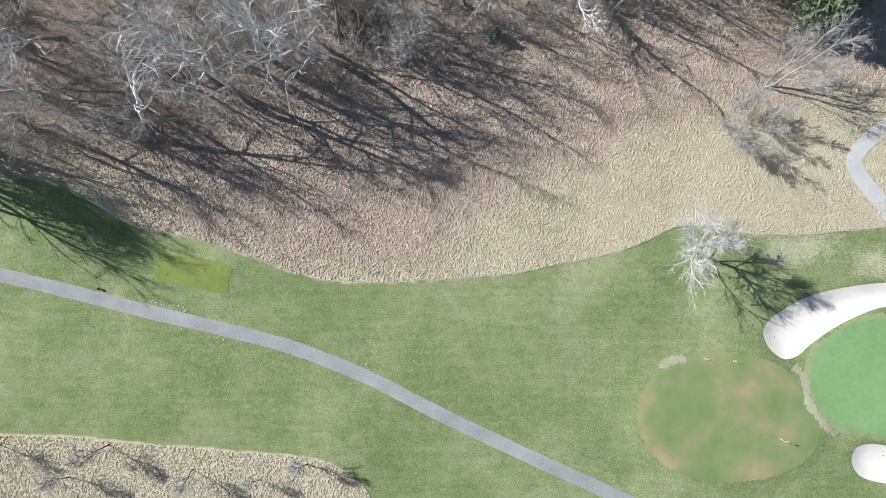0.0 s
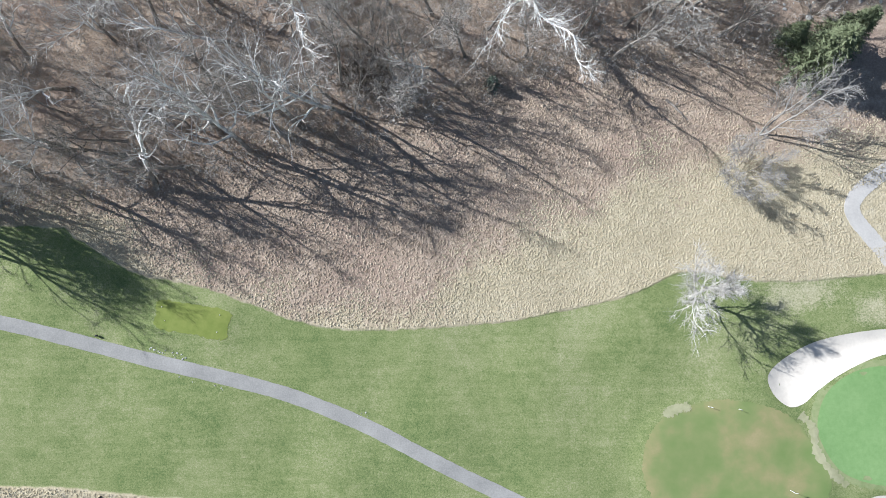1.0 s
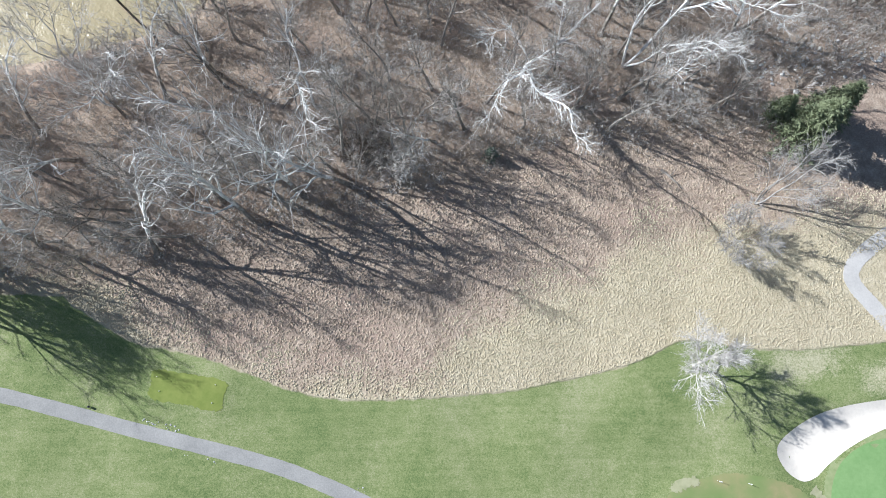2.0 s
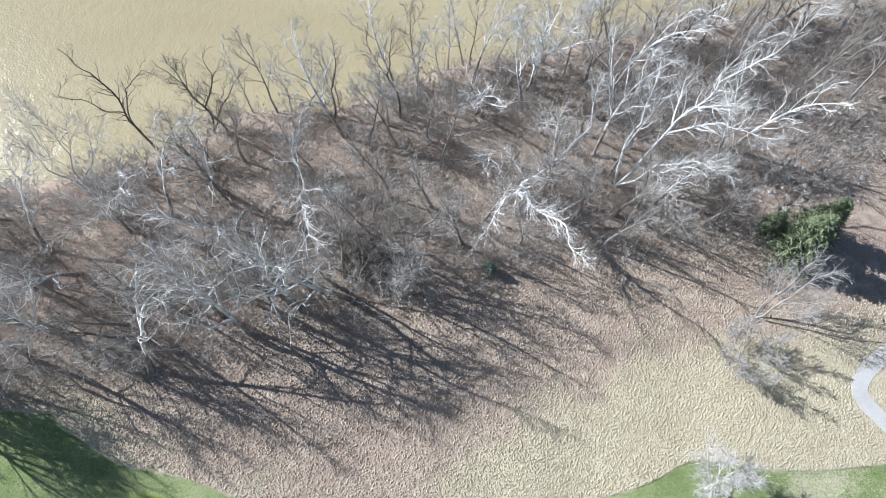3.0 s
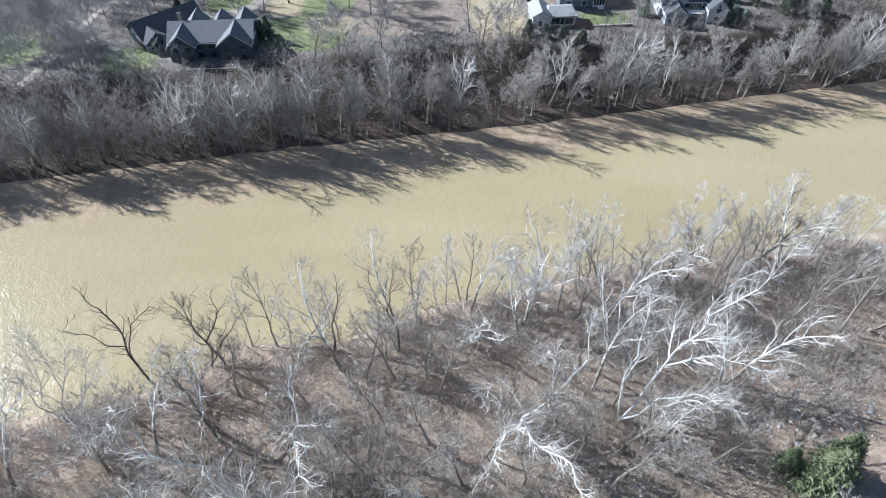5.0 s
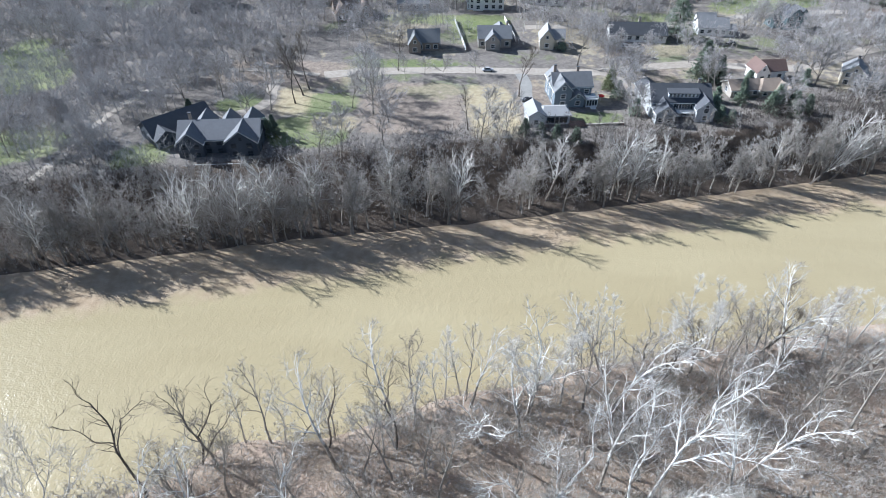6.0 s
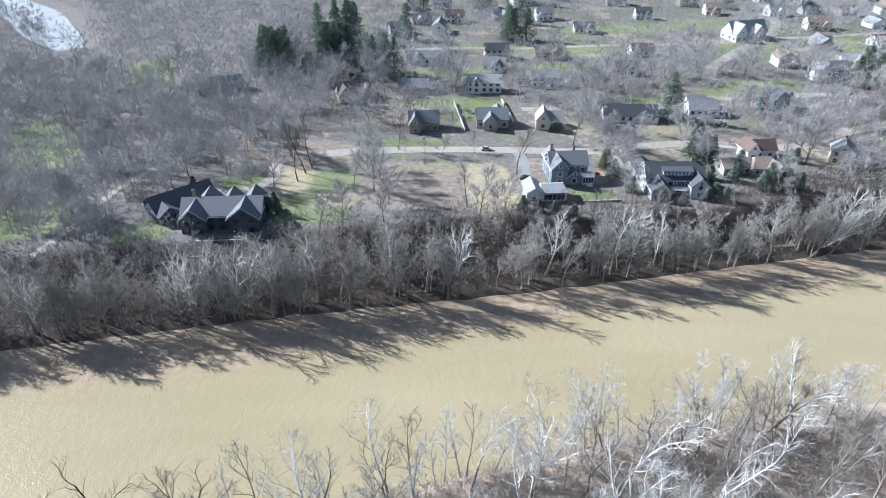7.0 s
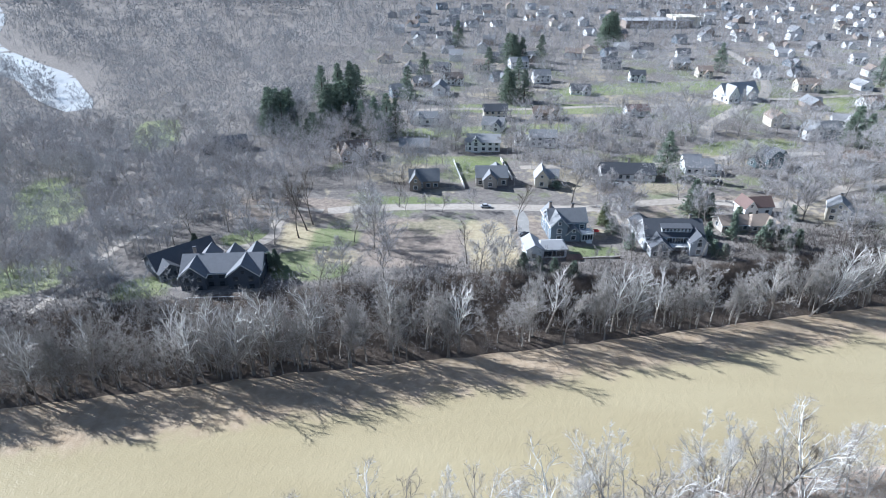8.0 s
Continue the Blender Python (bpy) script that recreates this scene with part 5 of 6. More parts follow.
    house(66, 379, -0.05, "brick", "brown", [(0, 0, 15, 9, 4.5, 3.2, "x"), (5, -3, 5, 6, 4.5, 2.6, "y")], "brick house with a brown roof", size=(16, 11))
    house(-108, 318, 0.3, "slate", "dark", [(0, 0, 16, 9, 4, 3.2, "x"), (-10, -4, 8, 8, 3.5, 2.6, "y")], "dark-roofed house half hidden in the woods", size=(22, 14))
    house(203, 426, 0.25, "white", "pale", [(0, 0, 26, 12, 5, 6, "x"), (-9, -6, 8, 9, 5, 6, "y"), (6, -5, 6, 6, 5, 4, "y")], "large pale house with steep roofs on a corner", size=(28, 20))
    house(124, 386, 0.1, "white", "red", [(0, 0, 14, 9, 3.6, 3, "x"), (-4, -3, 5, 6, 3.6, 2.6, "y")], "white cottage with a reddish roof", size=(15, 12))
    b = thing("school_building", 262, 790, z_at(262, 790), 0.05, "long low brick school building with a flat roof", "building", "")
    part("wall", box(0, 0, -1, 80, 26, 9, 0.1), WALLS["brick"], b)
    part("roof", box(0, 0, 8, 82, 28, 0.8, 0.1), ROOFS["pale"], b)
    part("wing", box(34, 4, -1, 30, 30, 13, 0.1), WALLS["cream"], b)
    HOUSES.append((262, 790, 86, 40, 1, 0))
    # plainer houses in rows up the hill
    kinds = [("white", "grey"), ("white", "dark"), ("cream", "brown"), ("white", "pale"), ("grey", "dark"), ("brick", "grey"), ("white", "brown"), ("blue", "grey")]
    r = np.random.default_rng(5)
    n = 0
    for row in range(15):
        y0 = 345 + row * 44
        for col in range(26):
            x = -60 + col * 33 + r.uniform(-7, 7) + 12 * (row % 2)
            y = y0 + r.uniform(-8, 8) + 0.08 * x
            if x > 0.72 * y + 30 or x < -0.05 * y - 20 or inside_house(x, y, 16) or r.uniform() < 0.22:
                continue
            wl_, rf = kinds[n % 8]
            w, d = r.uniform(11, 16), r.uniform(8, 10)
            blocks = [(0, 0, w, d, r.choice([3.4, 5.4]), r.uniform(2.8, 3.8), "x"), (r.uniform(-4, 4), -d / 2, 5, 5, 3.4, 2.8, "y")]
            house(x, y, r.choice([0, 0, 1.57, 0.3, -0.3]) + r.uniform(-0.1, 0.1), wl_, rf, blocks,
                  {"white": "white-sided", "cream": "cream-sided", "grey": "grey-sided", "brick": "brick", "blue": "blue-grey"}[wl_] + " suburban house with a " + rf + " gabled roof",
                  windows=y < 560, size=(w + 2, d + 4))
            n += 1


build_houses()
ribbon("street", [(-45, 236), (-26.9, 239.3), (10, 240.5), (36, 240.5), (65, 240.4), (102, 246.4), (145.8, 243), (175, 258), (207, 269.7), (300, 290)], 6.5, 0.06, ROAD, "pale worn street past the houses", "road")
ribbon("street", [(40, 288), (100, 292), (160, 305), (240, 312), (320, 325)], 5, 0.06, ROAD, "pale worn street between the house rows", "road")
ribbon("street", [(145, 330), (157, 356), (181, 388), (230, 440), (262, 520), (280, 640), (290, 740)], 7, 0.06, ROAD, "straight pale street climbing through the town", "road")
ribbon("street", [(-40, 395), (100, 405), (250, 430), (420, 455)], 5, 0.06, ROAD, "pale street farther up the town", "road")
ribbon("driveway", [(-62, 232), (-63, 222), (-62, 214), (-66, 205), (-75, 201), (-85, 204)], 4.5, 0.06, ROAD, "curved pale driveway to the lodge", "driveway")
ribbon("driveway", [(33, 238), (34, 228), (33, 218), (32.5, 209)], 4.5, 0.06, ASPHALT, "grey driveway to the cottage", "driveway")
ribbon("driveway", [(66, 240), (72, 232), (76, 226), (76, 219)], 5, 0.06, ROAD, "pale driveway to the large house", "driveway")
ribbon("lane", [(-130, 132), (-126.2, 150.6), (-122.5, 165), (-120, 180), (-117, 204.4), (-106, 228), (-88, 240), (-66, 240), (-47, 236.2)], 3.2, 0.08, ROAD, "pale gravel lane along the woods", "road")


def fence(x0, y0, x1, y1, label):
    ln, a = math.hypot(x1 - x0, y1 - y0), math.atan2(y1 - y0, x1 - x0)
    k = int(ln // 2.4)
    root = thing("fence", x0, y0, z_at(x0, y0), a, label, "fence", "garden fences")
    panel = mesh_of("panel", [(sx * 1.15, sy * 0.03, z) for sx in (-1, 1) for sy in (-1, 1) for z in (0.1, 1.8)],
                    [(0, 1, 3, 2), (4, 6, 7, 5), (0, 4, 5, 1), (2, 3, 7, 6), (1, 5, 7, 3), (0, 2, 6, 4)], TRIM)
    for i in range(k):
        z = z_at(x0 + (x1 - x0) * (i + 0.5) / k, y0 + (y1 - y0) * (i + 0.5) / k) - z_at(x0, y0)
        p = part("panel", panel, None, root)
        p.location = ((i + 0.5) * ln / k, 0, z)
        part("post", box(i * ln / k, 0, z - 0.3, 0.14, 0.14, 2.3), TRIM, root)


fence(8, 297, 12, 262, "tall white board fence between gardens")
fence(31.5, 299, 34.4, 271, "tall white board fence between gardens")


# ---- small things ----
def car(x, y, turn, material, label):
    root = thing("car", x, y, z_at(x, y) + 0.1, turn, label, "car", "parked cars")
    bm = box(0, 0, 0.3, 4.5, 1.8, 0.65, 0.12)
    part("body", bm, material, root)
    bm = box(-0.2, 0, 0.95, 2.5, 1.55, 0.55, 0.0)
    for v in bm.verts:
        if v.co.z > 1.2:
            v.co.x = -0.2 + (v.co.x + 0.2) * 0.68
            v.co.y *= 0.82
    cab = part("cabin", bm, glass, root)
    part("roof_panel", box(-0.2, 0, 1.5, 1.65, 1.25, 0.06, 0.02), material, cab)
    wheel = bmesh.new()
    bmesh.ops.create_cone(wheel, cap_ends=True, segments=12, radius1=0.33, radius2=0.33, depth=0.22, matrix=Matrix.Rotation(math.pi / 2, 4, "X"))
    me = bpy.data.meshes.new("wheel")
    wheel.to_mesh(me)
    wheel.free()
    me.materials.append(METAL)
    for sx in (-1.4, 1.4):
        for sy in (-0.85, 0.85):
            part("wheel", me, None, root).location = (sx, sy, 0.33)


BLACK_PAINT = speckled("black_car_paint", [(0.3, (0.015, 0.015, 0.018)), (0.7, (0.03, 0.03, 0.034))], 2, 0.25, 0.6)
SILVER_PAINT = speckled("silver_car_paint", [(0.3, (0.45, 0.46, 0.47)), (0.7, (0.55, 0.56, 0.57))], 2, 0.25, 0.6)
for x, y, t, m, lb in ((32.5, 211, 0.4, BLACK_PAINT, "black car parked on the cottage driveway"), (86, 266, 0.1, BLACK_PAINT, "black car parked before the ranch house"), (81, 265, 0.15, SILVER_PAINT, "silver car parked before the ranch house"),
                       (76, 221, 1.5, SILVER_PAINT, "silver car parked beside the large house"), (20, 240, 0.05, SILVER_PAINT, "silver car parked on the street"), (128, 268, 0.3, BLACK_PAINT, "black car parked on the street")):
    car(x, y, t, m, lb)


def patio():
    d = thing("terrace", 47.5, 193.5, z_at(47.5, 193.5) - 0.2, 0.05, "red-brown wooden terrace below the white cottage", "terrace")
    for k in range(10):
        part("board", box(-2.7 + 0.6 * k, 0, 0.5, 0.56, 4, 0.12, 0.02), DECK, d)
    for sx in (-2.6, 2.6):
        for sy in (-1.8, 1.8):
            part("post", box(sx, sy, -1.5, 0.2, 0.2, 2.0), DECK, d)
    x, y = 60, 214
    u = thing("patio_umbrella", x, y, z_at(x, y), 0, "closed-up bright red patio umbrella by the house", "umbrella")
    w = Wood()
    w.tube([(0, 0, 0), (0, 0, 1.2), (0, 0, 2.5)], [0.04, 0.04, 0.03], 6)
    part("pole", w.mesh("pole", TRIM), None, u)
    bm = bmesh.new()
    bmesh.ops.create_cone(bm, cap_ends=True, segments=8, radius1=1.4, radius2=0.05, depth=0.7, matrix=Matrix.Translation((0, 0, 2.4)))
    part("canopy", bm, speckled("red_canvas", [(0.3, (0.55, 0.05, 0.05)), (0.7, (0.68, 0.08, 0.07))], 2, 0.8), u)


patio()


def flag():
    z = z_at(59, -32.2)
    root = thing("flagstick", 59, -32.2, z, 0, "white golf flagstick standing on the worn green", "flagstick")
    w = Wood()
    w.tube([(0, 0, 0), (0, 0, 1.1), (0, 0, 2.15)], [0.035, 0.03, 0.025], 6)
    part("stick", w.mesh("stick", TRIM), None, root)
    bm = box(0.2, 0, 1.75, 0.4, 0.02, 0.32)
    part("cloth", bm, TRIM, root)


flag()


def litter_bin():
    x, y = -60.4, -6.0
    b = thing("litter_bin", x, y, z_at(x, y), 0.2, "black litter bin on a post beside the cart path", "litter bin")
    w = Wood()
    w.tube([(0, 0, 0.2), (0, 0, 0.65)], [0.16, 0.18], 10)
    part("drum", w.mesh("drum", METAL), None, b)
    bm = bmesh.new()
    bmesh.ops.create_cone(bm, cap_ends=True, segments=10, radius1=0.2, radius2=0.08, depth=0.12, matrix=Matrix.Translation((0, 0, 0.7)))
    part("lid", bm, METAL, b)
    part("post", box(-0.28, 0, -0.2, 0.07, 0.07, 1.0, 0.01), METAL, b)
    part("bracket", box(-0.2, 0, 0.45, 0.2, 0.05, 0.08), METAL, b)


def stakes():
    for x, y, t in ((45.6, -18.2, 0.35), (50.7, -18.6, 0.1)):
        s = thing("marker_stake", x, y, z_at(x, y) - 0.05, 0, "thin white marker stake beside the worn green", "stake", "marker stakes")
        w = Wood()
        w.tube([(0, 0, 0), (t * 0.5, 0, 0.6), (t, 0, 1.1)], [0.04, 0.035, 0.03], 6)
        part("rod", w.mesh("rod", TRIM), None, s)
        part("tip", box(t, 0, 1.08, 0.1, 0.1, 0.1, 0.02), TRIM, s)
    for x, y in ((-49.2, -1), (-48.6, -3.4), (-39, -2.4), (-39.4, -5.4)):
        s = thing("tee_marker", x, y, z_at(x, y) + 0.03, 0, "small white tee marker on the tee box", "tee marker", "tee markers")
        bm = bmesh.new()
        bmesh.ops.create_icosphere(bm, subdivisions=2, radius=0.08, matrix=Matrix.Translation((0, 0, 0.1)))
        part("ball", bm, TRIM, s)
        part("spike", box(0, 0, -0.1, 0.03, 0.03, 0.15), METAL, s)


def path_stones():
    forms = [stone_mesh(s, ROCK, "stone") for s in (6, 7)]
    r = np.random.default_rng(21)
    for i in range(34):
        t = r.uniform()
        if i < 22:
            x, y = -51.5 + 6.5 * t + r.normal(0, 0.3), -8.2 - 1.6 * t + r.normal(0, 0.25)
        elif i < 28:
            x, y = -13.8 + r.normal(0, 0.5), -19.6 + r.normal(0, 0.3)
        else:
            x, y = -46 + 8 * t, -13.2 - 1.9 * t + r.normal(0, 0.2)
        s = r.uniform(0.06, 0.2)
        ob = new("stone", forms[i % 2])
        ob.matrix_basis = Matrix.Translation((x, y, z_at(x, y) + 0.02)) @ Matrix.Rotation(r.uniform(0, 6), 4, "Z") @ Matrix.Diagonal((s, s, s, 1))
        tagged(ob, "small white stone in the grass beside the path", "stone", "stones by the path")


def stone_mesh(seed, material, name="rock"):
    r = np.random.default_rng(seed)
    bm = bmesh.new()
    bmesh.ops.create_icosphere(bm, subdivisions=1, radius=1)
    for v in bm.verts:
        v.co *= r.uniform(0.7, 1.2)
        v.co.z *= 0.6
    me = bpy.data.meshes.new(name)
    bm.to_mesh(me)
    bm.free()
    me.materials.append(material)
    return me


def rocks():
    forms = [stone_mesh(s, ROCK) for s in (1, 2, 3, 4)]
    for i in range(170):
        t = rng.uniform()
        x, y = 58 + 28 * t + rng.normal(0, 3), 53 + 9 * t + 3 * math.sin(5 * t) + rng.normal(0, 3.0)
        s = rng.uniform(0.12, 0.3) + 0.45 * rng.uniform() ** 4
        ob = new("rock", forms[i % 4])
        ob.matrix_basis = Matrix.Translation((x, y, z_at(x, y) + 0.1 * s)) @ Matrix.Rotation(rng.uniform(0, 6), 4, "Z") @ Matrix.Diagonal((s, s * rng.uniform(0.6, 1), s, 1))
        tagged(ob, "pale rough rock lying in the leaf litter", "rock", "rocks by the river")


def logs():
    w = Wood()
    pts, rad = limb(np.random.default_rng(3), (0, 0, 0), (1, 0.1, 0.02), 5.5, 0.28, 0.12, 6, 0.12, 0)
    w.tube(pts * (1, 1, 0.4) + (0, 0, 0.2), rad, 7)
    for p, d in ((2, (0.4, 0.8, 0.4)), (4, (0.6, -0.7, 0.3))):
        q, qr = limb(np.random.default_rng(p), pts[p] * (1, 1, 0.4) + (0, 0, 0.2), d, 2.0, 0.1, 0.03, 3, 0.15, 0)
        w.tube(q, qr, 5)
    me = w.mesh("fallen_log", WHITE_BARK)
    for x, y, t, s in ((-1.2, 50.9, 0.1, 0.9), (-57, 39.9, -0.6, 0.8), (-30, 48, 1.2, 1), (48, 44, 2.4, 1.2), (70, 66, 0.3, 1.3), (22, 56, 1.9, 1), (-66, 30, 0.5, 1), (40, 36, -0.5, 1), (84, 70, 0.9, 1.2), (76, 57, 2.2, 1.1), (66, 58, 1.1, 1.0), (88, 62, 0.2, 1.4), (72, 72, 2.7, 1.2), (79, 66, 1.5, 0.8)):
        ob = new("fallen_log", me)
        ob.matrix_basis = Matrix.Translation((x, y, z_at(x, y))) @ Matrix.Rotation(t, 4, "Z") @ Matrix.Diagonal((s, s, s, 1))
        tagged(ob, "pale broken log lying in the leaf litter", "log", "fallen logs")


def clumps(name, x, y, s, lo_hi, material, label, category, r, blades=6):
    """Tufts of arching blades or leaves, far too many to count."""
    n = len(x)
    z = height(x, y)
    sets = []
    for k in range(blades):
        t = 2 * math.pi * k / blades + r.uniform(-0.3, 0.3, n)
        c, d = np.cos(t), np.sin(t)
        w = s * r.uniform(0.32, 0.55, n)
        reach = s * r.uniform(0.6, 1.25, n)
        top = z + s * r.uniform(*lo_hi, n)
        inner = s * 0.15
        a = np.column_stack((x + c * inner - d * w, y + d * inner + c * w, top))
        b = np.column_stack((x + c * inner + d * w, y + d * inner - c * w, top))
        e = np.column_stack((x + c * reach, y + d * reach, z - 0.03))
        sets.append(np.stack((b, a, e), 1))
    v = np.concatenate(sets).reshape(-1, 3)
    f = np.arange(len(v)).reshape(-1, 3)
    tagged(new(name, mesh_of(name, v, f.tolist(), material)), label, category, kind="stuff")


def tussocks():
    r = np.random.default_rng(9)
    x, y = r.uniform(-86, 96, 240000), r.uniform(-52, 46, 240000)
    blend = y - along(LITTER_EDGE, x) - 2 - 7 * wave(x, y, 8, 14) + r.normal(0, 3.0, len(x))
    up = y > along(FAIRWAY_EDGE, x) + 0.3
    free = (np.hypot(x - 76, y - 15) > 5.5) & ((x < 62) | (y < 34))
    dry = ((up & (blend < 0)) | (y < along(LOW_ROUGH, x) - 0.3)) & free
    litter = up & (blend >= 0) & (y < along(WOODS_EDGE, x) + 3) & free
    a, b = x[dry][:42000], y[dry][:42000]
    clumps("dry_grass", a, b, r.uniform(0.12, 0.26, len(a)), (0.25, 0.65), TUSSOCK, "lumpy tussocks of dry tan long grass", "grass", r)
    a, b = x[litter][:26000], y[litter][:26000]
    clumps("leaf_litter", a, b, r.uniform(0.12, 0.3, len(a)), (0.2, 0.6), LEAVES, "matted brown leaves and dead grass clumps", "leaf litter", r)


litter_bin()
stakes()
path_stones()
rocks()
logs()
tussocks()
plant_near_woods()
plant_far_side()


def plant_town():
    for x, y, s in ((-90.5, 350, 1.1), (-86, 356, 0.95), (-95, 345, 0.9), (-56.5, 350.6, 1.2), (-62, 345, 1.1), (-52, 356, 1.15), (-70, 329, 0.6), (47, 416, 1.0), (65, 541, 1.1), (168, 641, 1.4), (106.6, 277, 0.95),
                    (223, 324, 0.95), (-42, 340, 0.9), (60, 470, 0.9), (-20, 420, 1.0), (-75, 410, 1.1), (40, 500, 1), (230, 520, 1), (330, 470, 1), (20, 640, 1.1), (420, 560, 1.2), (-10, 480, 1.0), (90, 560, 1)):
        plant(PINES[int(x) % 2], x, y, s)
    for x, y, s in ((29, 187, 0.8), (34, 185, 0.75), (39, 183, 0.8), (45, 181, 0.8), (98, 197, 0.9), (118, 203, 1.2), (122, 207, 1.3), (127, 205, 1.1), (125, 200, 1.1), (131, 203, 1.0), (101, 195, 0.8)):
        plant(YEW, x, y, s)
    plant(SPRUCE, 102.5, 231, 1.0, 0.3)
    plant(SPRUCE, 108, 228, 0.7, 2.0)
    plant(CEDAR, 65.5, 224, 0.7, 1.0)
    plant(SPRUCE, -54.5, 186, 0.5, 0.5)
    plant(SPRUCE, 113, 216, 0.5, 1.5)
    for cx, cy, k, s in ((-90, 352, 6, 1.15), (-56, 352, 7, 1.2), (-70, 332, 3, 0.7), (-30, 345, 3, 0.9), (52, 420, 4, 0.9), (66, 545, 4, 1.1), (170, 645, 5, 1.3), (-60, 420, 5, 1.1), (225, 326, 3, 0.8)):
        for i in range(k):
            a = 2.4 * i + cx
            plant(PINES[i % 2], cx + 6.5 * math.cos(a), cy + 6.5 * math.sin(a), s * rng.uniform(0.8, 1.1))
    for x, y, s in ((145, 345, 1.5), (40, 300, 1.2), (74, 305, 1.2), (190, 318, 1.45), (108, 298, 1.2), (66, 355, 1.3), (-18, 330, 1.2), (-33, 322, 1.2), (170, 352, 1.3), (100, 335, 1.3), (240, 350, 1.3), (10, 350, 1.25), (150, 275, 1.1), (60, 290, 1.1)):
        plant(TOWN_BARE[int(x) % 4], x, y, s)
    for x, y, s in ((-57, 187, 0.9), (53, 262, 0.8), (67, 217, 1.0), (98, 203, 1.0), (70, 203, 0.9), (117, 222, 1.1), (110, 210, 1.0), (102, 212, 0.9), (-88, 204, 0.7), (142, 228, 0.9)):
        plant(YEW, x, y, s)
    for i, (x, y, s) in enumerate(((-52, 211, 1.2), (-50.3, 218, 1.25), (-48.8, 223.4, 1.25), (10.1, 189.6, 0.85), (29.9, 215.5, 1.15), (-16, 240, 0.9))):
        plant(LAWN_DARK[i % 2], x, y, s, lean=-0.06)
    for x, y, s in ((57, 246, 1.3), (-23, 203, 1.1), (-17, 196.5, 1.1), (-24, 214, 1.1), (-27, 222, 1.0), (-20, 190, 0.9), (-12.7, 232.6, 0.6), (-5.2, 235.8, 0.5), (1.7, 233.6, 0.5), (15, 236.8, 0.5), (67, 231, 0.95), (67, 222, 0.8), (70, 214, 0.9), (-31, 208, 0.9)):
        plant(TOWN_BARE[int(s * 20) % 4], x, y, s)
    fronts = [h for h in HOUSES if h[1] < 440]

    def free(x, y):
        if any(abs(x - a * y / b) < 0.45 * w and 0 < b - y < 15 for a, b, w, *_ in fronts):
            return False
        if y < along(FAR_BANK, x) + 26 or inside_house(x, y, 2.5) or (-58 < x < 62 and 185 < y < 262):
            return False
        return ellipses(LAWNS, np.array([x]), np.array([y]))[0] < -1 and inside_by(POND_LINE, np.array([x]), np.array([y]))[0] < -6
    n = 0
    while n < 270:
        y = 165 + 190 * rng.uniform()
        x = rng.uniform(-0.7, 0.7) * (y + 45)
        if free(x, y) and (x < 0 or y < 262 or rng.uniform() < 0.8):
            plant(TOWN_BARE[n % 4], x, y, rng.uniform(0.6, 1.1))
            n += 1
    r = np.random.default_rng(18)
    near = sprays(0.1, seed=97, tall=15, fork=0.2, angle=1.0, limbs=9, limb_len=0.56, boughs=4, shoots=4, twigs=3, trunk_r=0.013, wander=0.16, lift=0.12, fine=0.05, sides=3, bends=(3, 1))
    back = sprays(0.1, seed=96, tall=15, fork=0.2, angle=1.0, limbs=9, limb_len=0.56, boughs=3, shoots=3, twigs=3, trunk_r=0.013, wander=0.16, lift=0.09, fine=0.08, sides=3, bends=(3, 1))
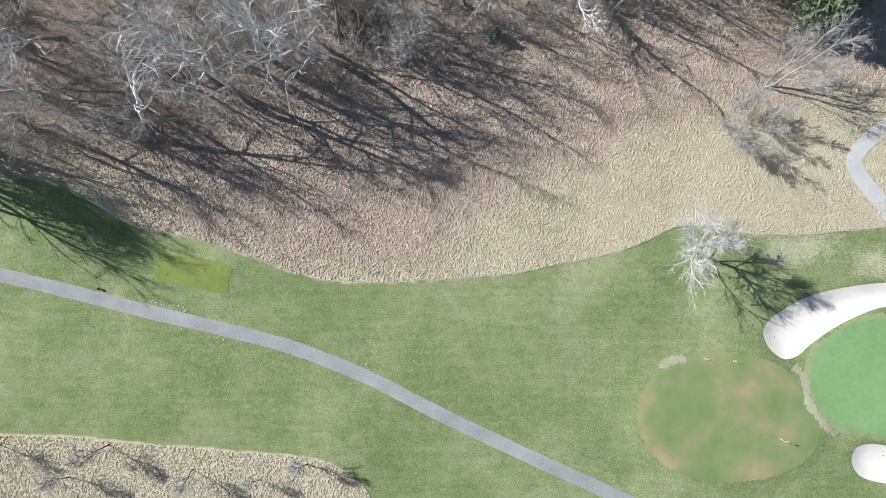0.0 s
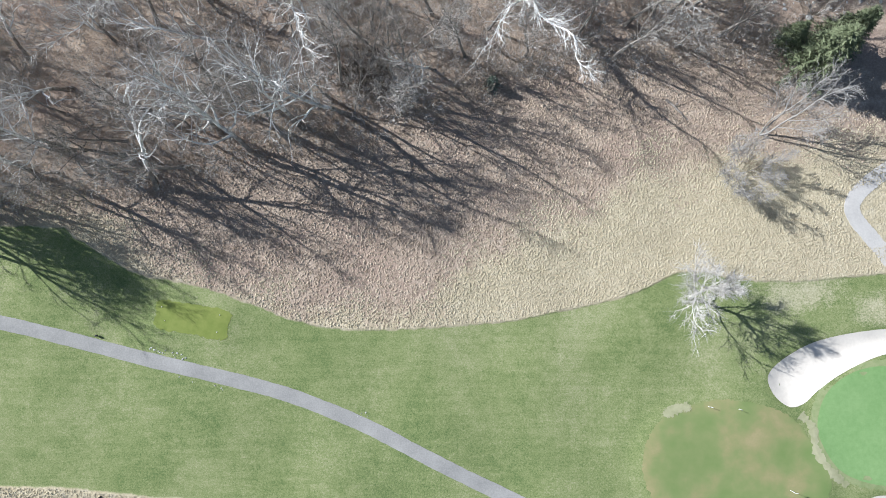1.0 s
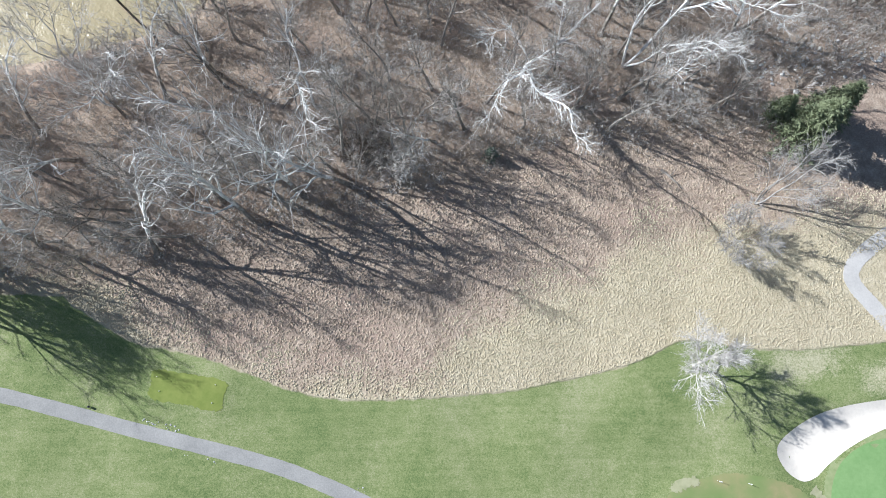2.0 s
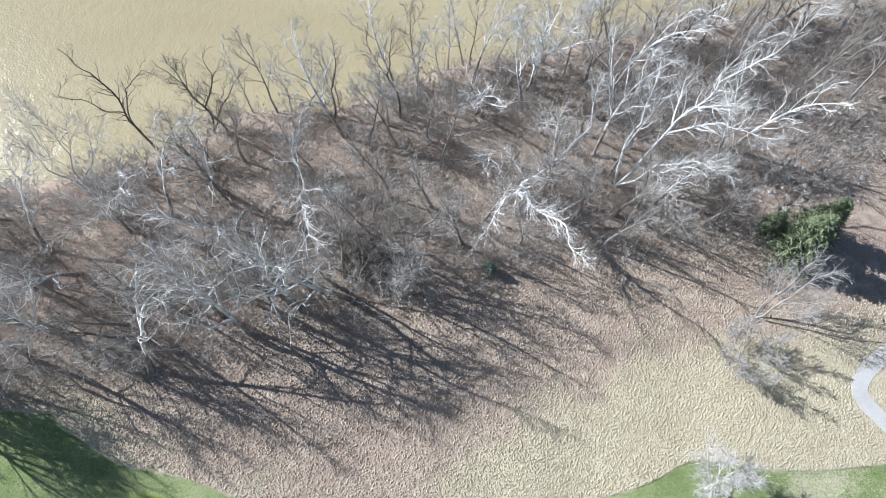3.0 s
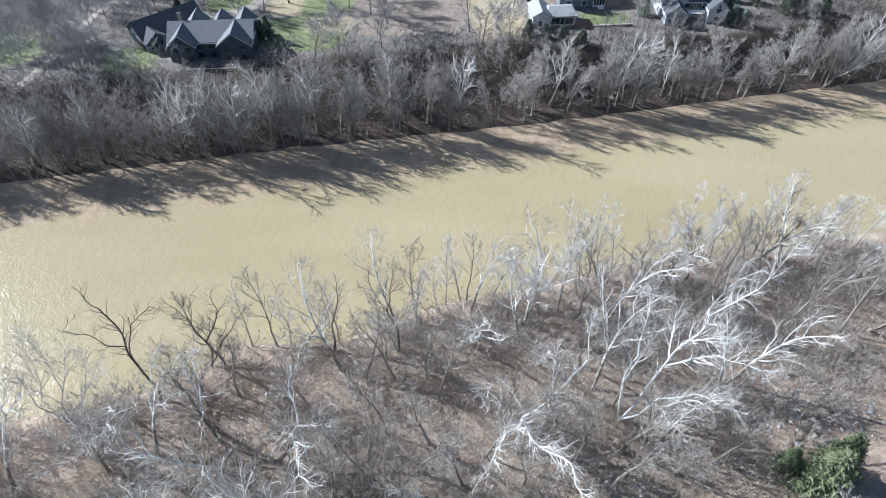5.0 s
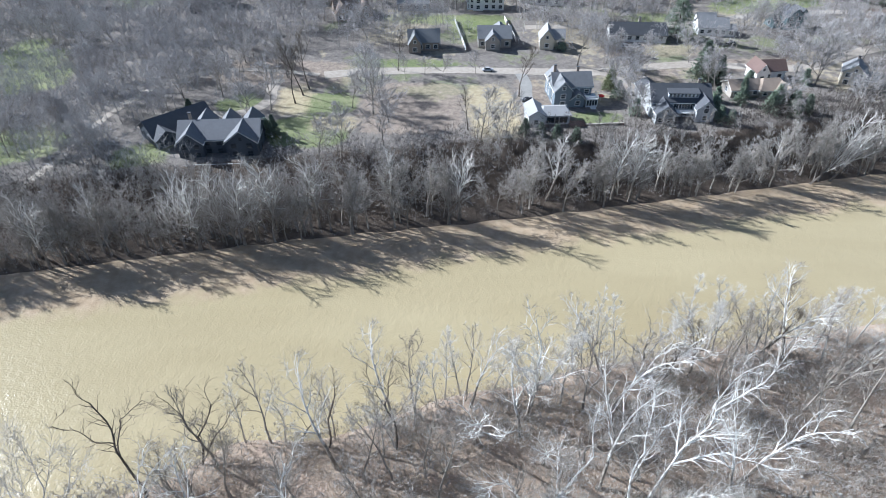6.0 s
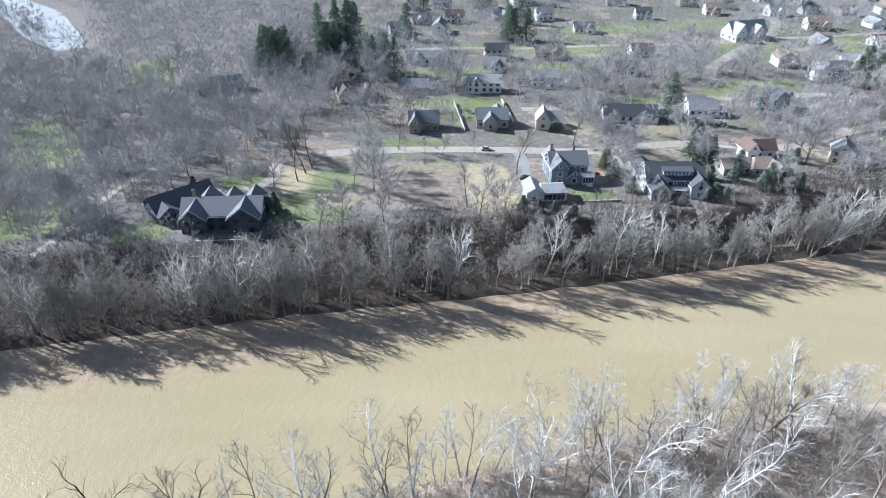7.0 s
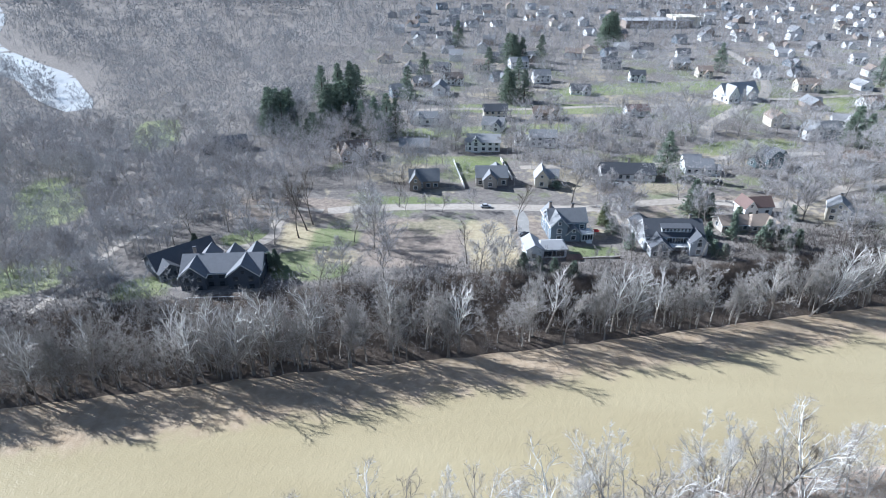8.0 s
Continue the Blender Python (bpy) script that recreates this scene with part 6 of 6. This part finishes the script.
    for name, crown, lo, hi, count, seed in (("woods", near, 160, 345, 1050, 19), ("woods_beyond", back, 345, 640, 2700, 20)):
        pts = []
        while len(pts) < count:
            y = r.uniform(lo, hi)
            x = r.uniform(-0.68, 0.68) * (y + 55)
            if free(x, y) and (y > 262 or x < -75) and (x > -75 or wave(x, y, 9, 40) > -0.15 or r.uniform() < 0.12) and (r.uniform() < 0.45 or ellipses(GOLF_LAWNS, np.array([x]), np.array([y]))[0] < 0):
                pts.append((x, y))
        pts = np.array(pts)
        size = r.uniform(0.55, 1.15, len(pts))
        wild = pts[:, 0] < -60 - 0.05 * pts[:, 1]
        joined(name, crown, pts[wild, 0], pts[wild, 1], size[wild], FAR_TWIG, "grey-brown leafless woods between fields", "woods", seed)
        joined("garden_trees", crown, pts[~wild, 0], pts[~wild, 1], size[~wild] * 0.9, TOWN_TWIG, "pale grey leafless trees crowding the gardens", "trees", seed + 60)


def far_woods():
    r = np.random.default_rng(15)
    line = spline([(x + 0.4 * w, y - 1.1 * w) for x, y, w in POND_MID[2:]], 10)
    k = r.integers(0, len(line), 150)
    belt = line[k] + r.normal(0, 7, (150, 2)) + np.array((4, -10))
    crown = sprays(0.15, seed=98, tall=15, fork=0.12, angle=0.95, limbs=7, limb_len=0.5, boughs=3, shoots=4, twigs=2, wander=0.16, lift=0.09, fine=0.16, sides=3, bends=(3, 1))
    joined("shore_trees", crown, belt[:, 0], belt[:, 1], r.uniform(0.6, 1.1, 150), FAR_TWIG, "leafless grey trees along the pond shore", "woods", 16)
    for seed, lo, hi, count, big, reach, fine in ((1, 620, 920, 1400, 1.0, 0.55, 0.22), (2, 920, 1700, 1500, 1.2, 1.0, 0.45)):
        crown = sprays(0.2, seed=94 + seed, tall=16, fork=0.2, limbs=7, limb_len=reach, angle=1.0, boughs=4, shoots=3, twigs=1, trunk_r=0.014, wander=0.16, lift=0.07, fine=fine, sides=3, bends=(2, 1))
        y = r.uniform(lo, hi, count)
        x = r.uniform(-0.68, 0.68, count) * (y + 55)
        ok = np.array([not inside_house(a, b, 2) for a, b in zip(x, y)]) & (inside_by(POND_LINE, x, y) < -4)
        x, y = x[ok], y[ok]
        joined("woodland", crown, x, y, big * r.uniform(0.65, 1.25, len(x)), FAR_TWIG, "hazy grey-brown leafless woods in the distance", "woods", seed)


plant_town()
far_woods()
